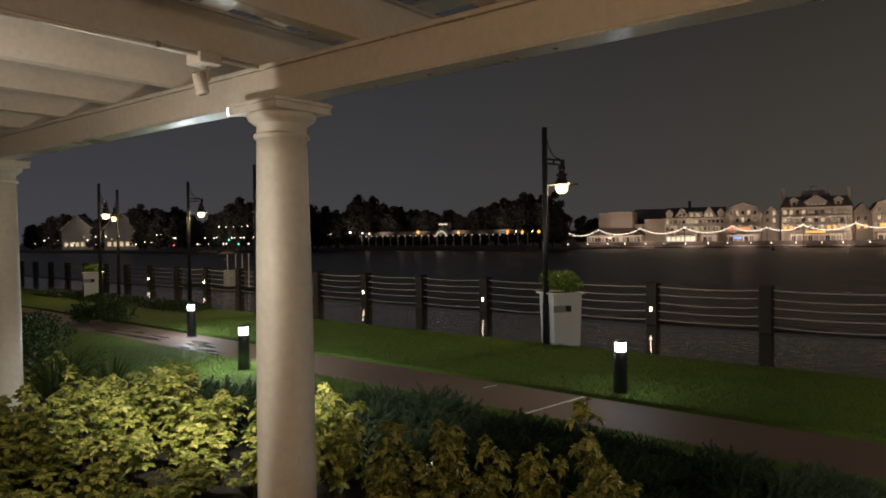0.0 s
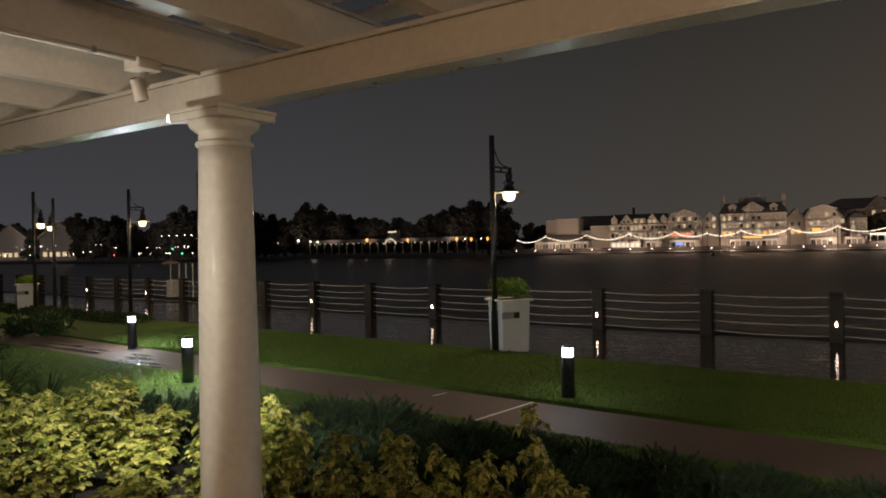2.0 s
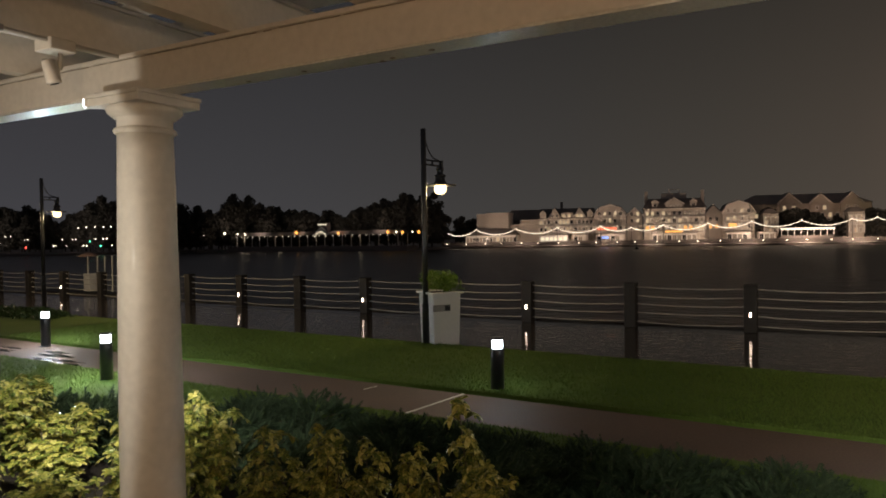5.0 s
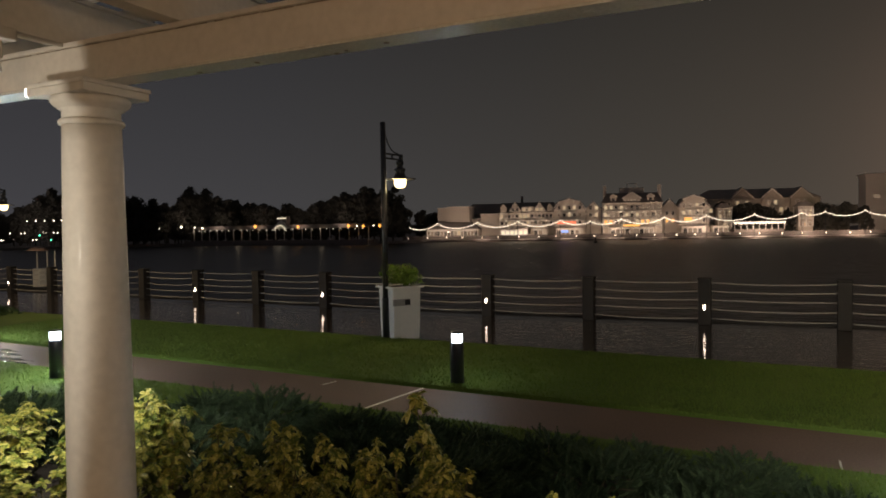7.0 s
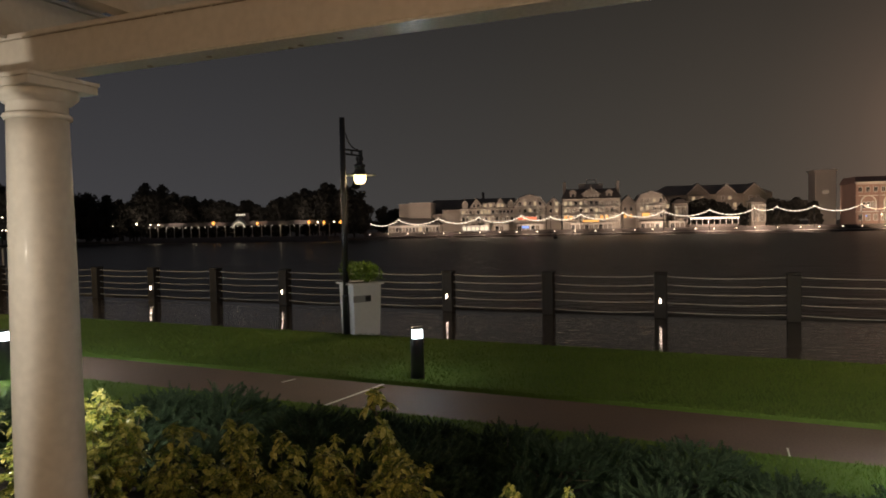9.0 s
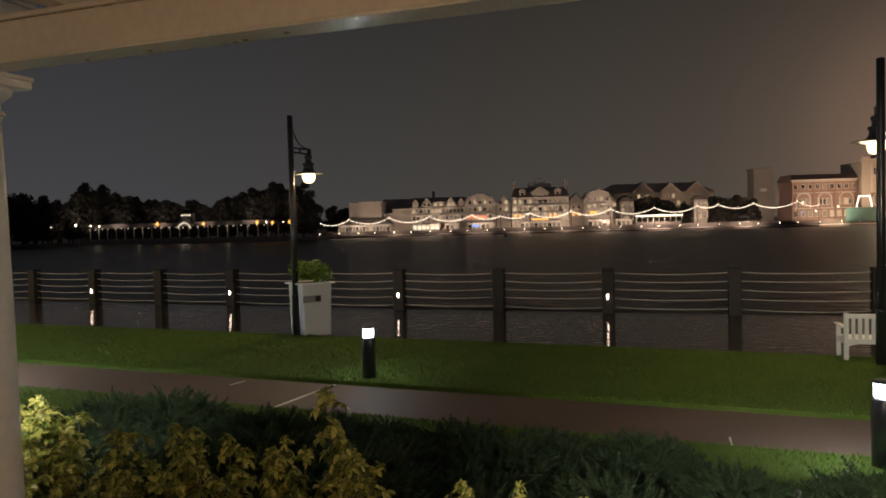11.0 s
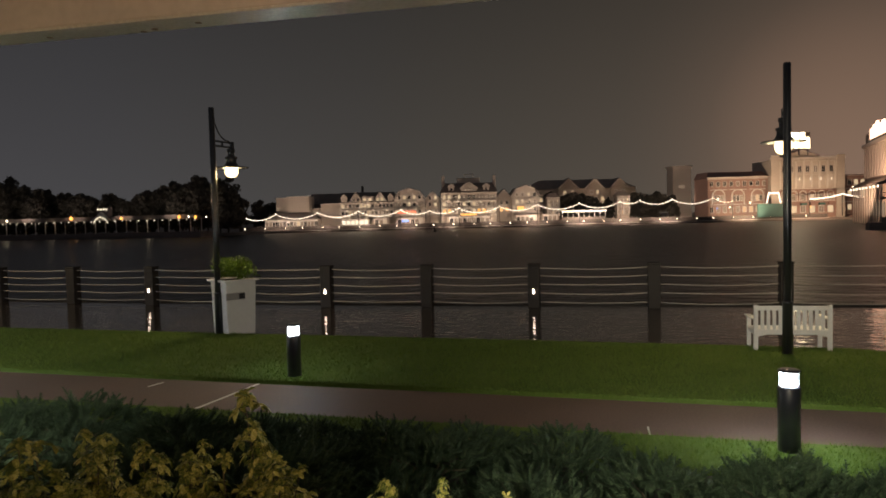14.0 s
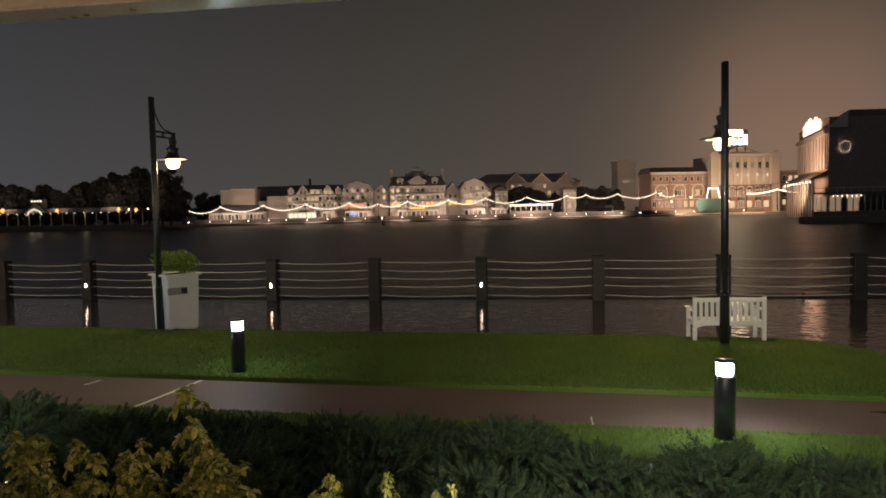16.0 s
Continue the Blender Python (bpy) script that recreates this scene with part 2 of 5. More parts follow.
# ---------------------------------------------------------------- mesh helpers
def box(bm, x0, x1, y0, y1, z0, z1, bevel=0.0):
    vs = [bm.verts.new(p) for p in ((x0, y0, z0), (x1, y0, z0), (x1, y1, z0), (x0, y1, z0),
                                    (x0, y0, z1), (x1, y0, z1), (x1, y1, z1), (x0, y1, z1))]
    fs = [bm.faces.new([vs[i] for i in f]) for f in ((3, 2, 1, 0), (4, 5, 6, 7), (0, 1, 5, 4), (1, 2, 6, 5), (2, 3, 7, 6), (3, 0, 4, 7))]
    if bevel:
        es = {e for f in fs for e in f.edges}
        bmesh.ops.bevel(bm, geom=list(es), offset=bevel, segments=2, affect="EDGES", profile=0.5)
    return bm


def lathe(bm, profile, n=24, centre=(0, 0)):
    rings = []
    for r, z in profile:
        rings.append([bm.verts.new((centre[0] + r * math.cos(2 * math.pi * i / n), centre[1] + r * math.sin(2 * math.pi * i / n), z)) for i in range(n)])
    for a, b in zip(rings, rings[1:]):
        for i in range(n):
            f = bm.faces.new((a[i], a[(i + 1) % n], b[(i + 1) % n], b[i]))
            f.smooth = True
    bm.faces.new(list(reversed(rings[0])))
    bm.faces.new(rings[-1])
    return bm


def tube(bm, points, r, n=6, r1=None):
    """A round bar along points; r1: its radius at the end."""
    r1 = r if r1 is None else r1
    pts = [Vector(p) for p in points]
    rings = []
    for i, p in enumerate(pts):
        d = (pts[min(i + 1, len(pts) - 1)] - pts[max(i - 1, 0)]).normalized()
        u = d.orthogonal().normalized()
        if abs(d.z) < 0.95:
            u = d.cross(Vector((0, 0, 1))).normalized()
        v = d.cross(u)
        rad = r + (r1 - r) * i / max(1, len(pts) - 1)
        rings.append([bm.verts.new(p + rad * (math.cos(2 * math.pi * k / n) * u + math.sin(2 * math.pi * k / n) * v)) for k in range(n)])
    for a, b in zip(rings, rings[1:]):
        for k in range(n):
            f = bm.faces.new((a[k], a[(k + 1) % n], b[(k + 1) % n], b[k]))
            f.smooth = True
    bm.faces.new(list(reversed(rings[0])))
    bm.faces.new(rings[-1])
    return bm


def prism(bm, outline, z0, z1):
    """An upright block over an outline of x, y."""
    lo = [bm.verts.new((x, y, z0)) for x, y in outline]
    hi = [bm.verts.new((x, y, z1)) for x, y in outline]
    k = len(outline)
    bm.faces.new(list(reversed(lo)))
    bm.faces.new(hi)
    for i in range(k):
        bm.faces.new((lo[i], lo[(i + 1) % k], hi[(i + 1) % k], hi[i]))
    bmesh.ops.recalc_face_normals(bm, faces=bm.faces)
    return bm


def slab(bm, outline, y0, y1):
    """A block whose outline is in x, z, from y0 to y1."""
    a = [bm.verts.new((x, y0, z)) for x, z in outline]
    b = [bm.verts.new((x, y1, z)) for x, z in outline]
    k = len(outline)
    bm.faces.new(a)
    bm.faces.new(list(reversed(b)))
    for i in range(k):
        bm.faces.new((a[i], b[i], b[(i + 1) % k], a[(i + 1) % k]))
    bmesh.ops.recalc_face_normals(bm, faces=bm.faces)
    return bm


def mesh_of(name, bm, material):
    me = bpy.data.meshes.new(name)
    bm.to_mesh(me)
    bm.free()
    if material:
        me.materials.append(material)
    return me


def part(name, bm, material, parent=None, label=""):
    ob = new(name, mesh_of(name, bm, material) if isinstance(bm, bmesh.types.BMesh) else bm)
    if parent is not None:
        ob.parent = parent
    return tagged(ob, label) if label else ob


def thing(name, m, label, category, group="", kind=""):
    ob = new(name)
    ob.empty_display_size = 0.2
    ob.matrix_basis = m
    return tagged(ob, label, category, group, kind)


def structure(name, bm, material, label, category):
    return tagged(part(name, bm, material), label, category, "", "structure")


def leaf_mesh(name, verts, faces, material):
    me = bpy.data.meshes.new(name)
    me.from_pydata(verts, [], faces)
    me.materials.append(material)
    return me


B = bmesh.new

# ---------------------------------------------------------------- ground, lawn, path, promenade, water
def path_far(x):
    return 9.36 - 0.054 * x


def path_near(x):
    return 7.92 - 0.050 * x


def lawn_edge(x):
    return 13.22 - 0.050 * x if x < 3 else 13.07 - 0.10 * (x - 3)


def bed_edge(x):
    return 6.95 - 0.05 * x if x > -6 else 7.25 - 0.42 * min(3.4, -6 - x)


def strip(lo, hi, x0, x1, z0, z1, step=1.5):
    n = max(2, int((x1 - x0) / step))
    xs = [x0 + (x1 - x0) * i / n for i in range(n + 1)]
    return [(x, lo(x)) for x in xs] + [(x, hi(x)) for x in reversed(xs)], z0, z1


structure("ground", box(B(), -320, 260, -60, 19.0, -3.0, -0.07), SOIL, "dark soil bank under lawn and paving at the lakeside", "ground")
structure("water", box(B(), -2500, 2500, 19.0, 3500, -5.0, -2.1), WATER, "dark wind-ruffled lake water at night", "water")
structure("pavement_promenade", prism(B(), *strip(lambda x: lawn_edge(x) if x < 5.9 else path_far(x), lambda x: 18.75 if x > -7 else 18.75 - 0.052 * (x + 7), -120, 60, -0.07, 0.0, 0.9)), PROM,
          "rain-wet dark concrete promenade along the lake", "promenade")
structure("road_path", prism(B(), *strip(path_near, path_far, -120, 60, -0.07, 0.0)), PATH_MAT, "wet reddish-brown concrete footpath between lawns", "path")


def right_end(x):
    return lawn_edge(x) if x < 4.4 else lawn_edge(4.4) - (lawn_edge(4.4) - path_far(5.9)) * (1 - math.sqrt(max(0, 1 - ((x - 4.4) / 1.5) ** 2)))


structure("lawn_far", prism(B(), *strip(lambda x: path_far(x) + 0.07, right_end, -120, 5.75, -0.065, 0.045, 0.3)), GRASS, "short wet green lawn between footpath and promenade", "lawn")
structure("lawn_near", prism(B(), *strip(bed_edge, path_near, -60, 30, -0.065, 0.025, 0.6)), GRASS, "narrow strip of wet lawn beside the footpath", "lawn")
bm = B()
n = 90
for i in range(n):
    xa, xb = -30 + 50 * i / n, -30 + 50 * (i + 1) / n
    ring = []
    for x in (xa, xb):
        ring.append([bm.verts.new((x, y, z)) for y, z in ((bed_edge(x), -0.05), (bed_edge(x) - 0.15, 0.03), (4.6, 0.16), (3.32, 0.30), (1.84, 0.34))])
    for k in range(4):
        bm.faces.new((ring[0][k], ring[0][k + 1], ring[1][k + 1], ring[1][k]))
structure("ground_bed", bm, SOIL, "dark mulch of the planting bed below the pergola", "planting bed")
structure("trim_quay", box(B(), -6.9, 60, 18.75, 19.02, -2.6, 0.04, 0.01), PILE, "low dark timber edge of the quay", "quay edge")
structure("trim_quay_left", prism(B(), [(-110, 18.75 + 0.052 * 103), (-6.92, 18.75), (-6.92, 19.02), (-110, 19.02 + 0.052 * 103)], -2.6, 0.04), PILE, "low dark timber edge of the quay", "quay edge")
for xc, tilt in ((-4.56, 0.09), (0.93, 0.0), (6.6, 0.0)):
    a, b = path_near(xc) + 0.02, path_far(xc) - 0.02
    if xc > 0:
        b = a + 0.34
    w = 0.022 if xc < 0 else 0.010
    structure("trim_joint", prism(B(), [(xc - tilt - w, a), (xc - tilt + w, a), (xc + tilt + w, b), (xc + tilt - w, b)], -0.02, 0.004), JOINT, "pale wet joint across the footpath", "joint")


structure("trim_joint", prism(B(), [(-6.06, 9.22), (-6.03, 9.22), (-5.97, 9.50), (-6.0, 9.50)], -0.02, 0.004), JOINT, "short pale wet crack in the footpath", "joint")

PUDDLE = PROM.copy()
PUDDLE.name = "puddle_water"
for node in PUDDLE.node_tree.nodes:
    if node.type == "BUMP":
        node.inputs["Distance"].default_value = 0.05
    if node.type == "MAP_RANGE" and node.inputs["To Max"].default_value < 0.2:
        node.inputs["To Min"].default_value, node.inputs["To Max"].default_value = 0.10, 0.20
prng = random.Random(17)
for px, py, ra, rb in ((-17.2, 9.15, 1.5, 0.12), (-16.4, 9.5, 0.8, 0.09), (-17.9, 9.55, 0.9, 0.10), (-13.4, 8.85, 0.8, 0.10), (-13.9, 9.2, 0.6, 0.10), (-12.9, 8.62, 0.55, 0.07), (-14.3, 9.5, 0.45, 0.07), (4.6, 8.6, 0.5, 0.12)):
    n = 34
    wob = [prng.uniform(0.55, 1.25) for _ in range(n)]
    ring = [(px + ra * math.cos(6.283 * i / n) * wob[i], py + rb * math.sin(6.283 * i / n) * wob[(i * 5) % n] + 0.06 * math.sin(px + 9 * i / n)) for i in range(n)]
    structure("puddle", prism(B(), ring, -0.01, 0.004), PUDDLE, "shallow rain puddle on the footpath", "puddle")


def grass_blades(name, lo, hi, x0, x1, count, seed, label, z=0.02):
    rng = np.random.default_rng(seed)
    vs, fs = [], []
    for i in range(count):
        x = rng.uniform(x0, x1)
        y = rng.uniform(lo(x) + 0.01, hi(x) - 0.01)
        a, h, lean = rng.uniform(0, 6.28), rng.uniform(0.025, 0.06), rng.uniform(-0.03, 0.03, 2)
        w = 0.006
        k = len(vs)
        vs += [(x - w * math.cos(a), y - w * math.sin(a), z), (x + w * math.cos(a), y + w * math.sin(a), z), (x + lean[0], y + lean[1], z + h)]
        fs.append((k, k + 1, k + 2))
    ob = new(name, leaf_mesh(name, vs, fs, BLADE))
    tagged(ob, label, "grass", "", "stuff")


grass_blades("grass", lambda x: path_far(x) + 0.06, right_end, -18, 5.7, 70000, 3, "short wet green grass blades of the lawn", 0.04)
grass_blades("grass", bed_edge, path_near, -18, 8, 26000, 4, "short wet green grass blades beside the footpath")
grass_blades("grass", lambda x: path_far(x) + 0.03 + 0.03 * math.sin(7 * x) * math.sin(2.3 * x), lambda x: path_far(x) + 0.14, -16, 5.7, 5000, 5, "ragged grass edge hanging over the footpath", 0.03)

# ---------------------------------------------------------------- pergola and porch
structure("floor_porch", box(B(), -30, 16, -5.0, 1.85, 0.0, 0.45, 0.01), FLOORING, "plain porch floor under the pergola", "floor")
structure("wall_porch", box(B(), -30, 16, -5.2, -5.0, 0.0, 4.3), STUCCO, "plain porch wall behind the pergola", "wall")


def column(x, y):
    c = thing("column", pose(x, y, 0.576), "round white painted classical column with moulded capital", "column", "pergola columns")
    part("plinth", box(B(), -0.27, 0.27, -0.27, 0.27, -0.32, -0.2, 0.006), WHITE, c)
    part("base_ring", lathe(B(), [(0.20, -0.20), (0.255, -0.19), (0.262, -0.165), (0.25, -0.14), (0.225, -0.125), (0.214, -0.12)], 40), WHITE, c)
    prof = []
    for i in range(25):
        u = i / 24
        prof.append((0.183 - 0.027 * u ** 1.9, -0.12 + u * 2.545))
    part("shaft", lathe(B(), prof, 48), WHITE, c)
    part("astragal", lathe(B(), [(0.155, 2.422), (0.170, 2.427), (0.176, 2.440), (0.170, 2.453), (0.156, 2.458)], 48), WHITE, c)
    part("necking", lathe(B(), [(0.155, 2.458), (0.155, 2.508), (0.160, 2.512), (0.166, 2.515)], 48), WHITE, c)
    part("echinus", lathe(B(), [(0.166, 2.515), (0.177, 2.518), (0.181, 2.525), (0.195, 2.533), (0.205, 2.543), (0.211, 2.555), (0.212, 2.566), (0.208, 2.575), (0.203, 2.580)], 48), WHITE, c)
    bm = box(B(), -0.218, 0.218, -0.218, 0.218, 2.580, 2.624, 0.005)
    box(bm, -0.226, 0.226, -0.226, 0.226, 2.625, 2.648, 0.005)
    part("abacus", bm, WHITE, c)
    return c


for cx in (-3.158, -7.74, -12.34, 9.2):
    column(cx, 3.0)

beam = thing("beam", pose(0, 0, -0.024), "long white painted wooden pergola beam with wet underside", "beam")
part("core", box(B(), -24, 14, 2.905, 3.055, 3.262, 3.455, 0.006), WHITE_WOOD, beam)
part("soffit_board", box(B(), -24, 14, 2.90, 3.06, 3.248, 3.261, 0.002), SOFFIT, beam, "wet weathered white board")
part("top_moulding", box(B(), -24, 14, 2.885, 3.075, 3.456, 3.482, 0.004), WHITE_WOOD, beam)
bm = B()
rng = random.Random(7)
x = -9.0
while x < 1.6:
    w = rng.uniform(0.03, 0.22)
    box(bm, x, x + w, 2.9015, 2.9045, 3.455 - rng.uniform(0.001, 0.005), 3.4552)
    x += w + rng.choice((0.0, 0.0, 0.02, 0.05))
part("seam_strip", bm, BROWN_MARK, beam, "thin dark irregular seam line under the moulding")
bm = B()
for x, yy in ((-2.35, 3.02), (-1.50, 3.04), (-1.43, 3.02), (-1.20, 2.99), (-1.95, 3.0)):
    lathe(bm, [(0.004, 3.2445), (0.016, 3.2455), (0.013, 3.249)], 8, (x, yy))
part("knot_hole", bm, BROWN_MARK, beam, "dark knots in the wet board")
for k in range(-9, 13):
    xr = -3.30 + 0.90 * k
    r = thing("rafter", pose(xr, 0, -0.024), "white painted wooden rafter resting on the beam", "rafter", "pergola rafters")
    part("timber", slab(B(), [(-0.052, 3.486), (0.052, 3.486), (0.052, 3.738), (-0.052, 3.738)], -4.98, 3.55), WHITE_WOOD, r)
    part("cap_board", slab(B(), [(-0.07, 3.742), (0.07, 3.742), (0.07, 3.762), (-0.07, 3.762)], -4.98, 3.57), WHITE_WOOD, r)
slat_mesh = mesh_of("slat", box(B(), -12.2, 8.0, -0.10, 0.10, 3.764, 3.79, 0.003), WHITE_WOOD)
for k in range(20):
    s = new("slat", slat_mesh)
    s.location = (0, 3.42 - 0.425 * k, -0.024)
    tagged(s, "flat white painted wooden slat across the rafters", "slat", "pergola slats")

flood = thing("floodlight", pose(-3.455, 2.86, 3.224) @ pose(0, 0, 0, 0, 0, 40), "small bright floodlight under the beam beside the capital", "floodlight")
part("housing", box(B(), -0.03, 0.05, -0.035, 0.035, -0.055, 0.0, 0.006), WHITE_WOOD, flood)
part("lens", box(B(), -0.038, -0.0305, -0.028, 0.028, -0.05, -0.008), FLOOD_LENS, flood, "glowing white lens")
spot("floodlight_bulb", (-3.53, 2.84, 3.17), (-6.6, 5.3, 0.3), 640, (1.0, 0.95, 0.82), 72, 0.03, 0.7)

cctv = thing("security_camera", pose(-3.27, 2.53, 3.462) @ Matrix.Scale(0.86, 4), "small white security camera under a rafter", "camera")
part("junction_box", box(B(), -0.085, 0.085, -0.085, 0.085, -0.075, 0.0, 0.008), WHITE_WOOD, cctv)
part("stalk", tube(B(), [(0.0, 0.03, -0.07), (0.0, 0.03, -0.17), (0.0, 0.0, -0.185)], 0.013, 8), WHITE_WOOD, cctv)
head = part("camera_body", tube(B(), [(-0.02, -0.035, -0.115), (-0.02, -0.03, -0.13), (-0.02, -0.005, -0.245), (-0.02, 0.0, -0.265)], 0.046, 16), WHITE_WOOD, cctv)
part("lens", tube(B(), [(-0.02, 0.0, -0.266), (-0.02, 0.002, -0.272)], 0.026, 12), DARK, head, "dark glass lens")
pipe = thing("conduit", pose(0, 0, -0.024), "thin white conduit along the rafter to the security camera", "conduit")
part("pipe", tube(B(), [(-3.23, 1.0, 3.47), (-3.23, 2.88, 3.47)], 0.012, 8), WHITE_WOOD, pipe)
part("clip", box(B(), -3.25, -3.21, 2.2, 2.225, 3.456, 3.486), GREY, pipe)

# ---------------------------------------------------------------- lights of the path and the promenade
def bollard(x, y, watts=33, z=0.0):
    b = thing("bollard_light", pose(x, y, z), "dark blue-black round path bollard with bright white lit head", "bollard", "path bollards")
    part("footing", lathe(B(), [(0.15, -0.02), (0.15, 0.012), (0.135, 0.02), (0.118, 0.022)], 24), BOLLARD, b)
    part("post", lathe(B(), [(0.104, 0.015), (0.104, 0.64), (0.100, 0.655), (0.085, 0.659)], 28), BOLLARD, b)
    lens = part("lens", lathe(B(), [(0.080, 0.660), (0.086, 0.672), (0.086, 0.785), (0.080, 0.80)], 24), LENS_COOL, b, "glowing white ribbed lens")
    for k in range(4):
        a = math.pi / 4 + k * math.pi / 2
        part("rib", tube(B(), [(0.090 * math.cos(a), 0.090 * math.sin(a), 0.64), (0.090 * math.cos(a), 0.090 * math.sin(a), 0.802)], 0.006, 6), BOLLARD, lens)
    part("cap", lathe(B(), [(0.102, 0.801), (0.103, 0.812), (0.083, 0.824), (0.02, 0.828)], 28), BOLLARD, b)
    lens.visible_shadow = False
    lamp("bollard_bulb", (x, y, z + 0.73), watts, (0.86, 0.95, 1.0), 0.14)
    return b


bollard(-4.08, 9.98)
for x, y, watts in ((2.21, 7.56, 95), (-10.5, 7.93, 250), (-15.5, 9.95, 230)):
    bollard(x, y, watts)


def street_lamp(x, y, turn=-8.0, scale=1.0):
    s = thing("street_lamp", pose(x, y, 0, 0, 0, turn) @ Matrix.Scale(scale, 4), "tall black metal street lamp with warm lit hanging lantern", "street lamp", "promenade lamps")
    part("base_plate", lathe(B(), [(0.13, 0.0), (0.13, 0.02), (0.085, 0.03)], 20), BLACK, s)
    part("sleeve", lathe(B(), [(0.082, 0.02), (0.078, 0.86), (0.084, 0.87), (0.084, 0.90), (0.066, 0.92)], 20), BLACK, s)
    part("pole", lathe(B(), [(0.064, 0.9), (0.062, 2.5), (0.060, 4.74), (0.052, 4.77)], 20), BLACK, s)
    bm = tube(B(), [(0, 0.05, 4.09), (0, 0.66, 4.09)], 0.020, 8)
    tube(bm, [(0, 0.05, 3.99), (0, 0.66, 3.99)], 0.020, 8)
    box(bm, -0.016, 0.016, 0.30, 0.33, 3.98, 4.10)
    box(bm, -0.03, 0.03, 0.60, 0.68, 3.965, 4.115, 0.006)
    part("arm", bm, BLACK, s)
    pts = []
    for i in range(13):
        u = i / 12
        pts.append((0, 0.055 + 0.50 * u ** 1.5, 4.70 - 0.58 * (1 - (1 - u) ** 2.2)))
    part("brace", tube(B(), pts, 0.014, 6), BLACK, s)
    lan = part("lantern", lathe(B(), [(0.028, 3.965), (0.082, 3.96), (0.088, 3.90), (0.072, 3.885), (0.072, 3.80), (0.125, 3.79), (0.13, 3.75),
                                      (0.105, 3.735), (0.115, 3.66), (0.15, 3.60), (0.20, 3.580), (0.36, 3.562), (0.366, 3.554), (0.355, 3.55), (0.15, 3.565)], 32, (0, 0.60)), BLACK, s)
    part("globe", lathe(B(), [(0.118, 3.56), (0.134, 3.53), (0.141, 3.48), (0.134, 3.43), (0.112, 3.385), (0.075, 3.355), (0.02, 3.345)], 28, (0, 0.60)), LENS_WARM, lan, "glowing frosted glass bowl").visible_shadow = False
    lamp("lantern_bulb", s.matrix_basis @ Vector((0, 0.60, 3.44)), 175, (1.0, 0.74, 0.42), 0.12)
    part("reflector", lathe(B(), [(0.125, 3.5605), (0.352, 3.5475), (0.352, 3.543), (0.125, 3.553)], 32, (0, 0.60)), PALE_TRIM, lan, "white underside of the brim")
    return s


street_lamp(-7.43, 13.57)
street_lamp(3.355, 12.42, -8.0, 0.982)
for x, y, turn in ((-17.95, 13.75, -8.0), (-24.9, 15.7, 4.0), (-28.2, 13.75, 41.0), (-31.0, 15.9, 74.0)):
    street_lamp(x, y, turn)

# ---------------------------------------------------------------- fence
def fence_at(k):
    if k <= 0:
        return Vector((-6.91 - 2.83 * k + {-3: 0.12, -4: 0.30}.get(k, 0.56 if k < -4 else 0), 18.28, 0))
    return Vector((-6.91 - 2.826 * k, 18.28 + 0.148 * k, 0))


fence = thing("rope_fence", pose(0, 0, 0), "dark timber post fence with five pale ropes on the quay", "fence")
bm = box(B(), -0.145, 0.145, -0.145, 0.145, 0.0, 1.085, 0.012)
post_mesh = mesh_of("post", bm, PILE)
cap_mesh = mesh_of("post_cap", box(B(), -0.157, 0.157, -0.157, 0.157, 1.085, 1.135, 0.012), PILE)
light_mesh = mesh_of("post_light", box(B(), -0.019, 0.019, -0.172, -0.146, 0.375, 0.485, 0.007), STEP_GLOW)
hood_mesh = mesh_of("light_hood", box(B(), -0.04, 0.04, -0.185, -0.146, 0.492, 0.508, 0.003), BLACK)
for k in range(-11, 27):
    p = part("post", post_mesh, None, fence)
    p.location = fence_at(k)
    p.rotation_euler = (0, 0, 0 if k <= 0 else radians(-3))
    part("post_cap", cap_mesh, None, p)
    if k % 2 == 0 and -7 < k < 12:
        part("post_light", light_mesh, None, p, "small glowing warm light")
        part("light_hood", hood_mesh, None, p)
for k in range(-11, 26):
    a, b = fence_at(k), fence_at(k + 1)
    for j, z in enumerate((1.035, 0.825, 0.61, 0.39, 0.155)):
        sag = 0.030 + 0.007 * ((k * 7 + j * 3) % 5)
        pts = [(a.lerp(b, i / 8).x, a.lerp(b, i / 8).y, z - sag * (1 - (2 * i / 8 - 1) ** 2)) for i in range(9)]
        part("rope", tube(B(), pts, 0.0135, 6), ROPE, fence)

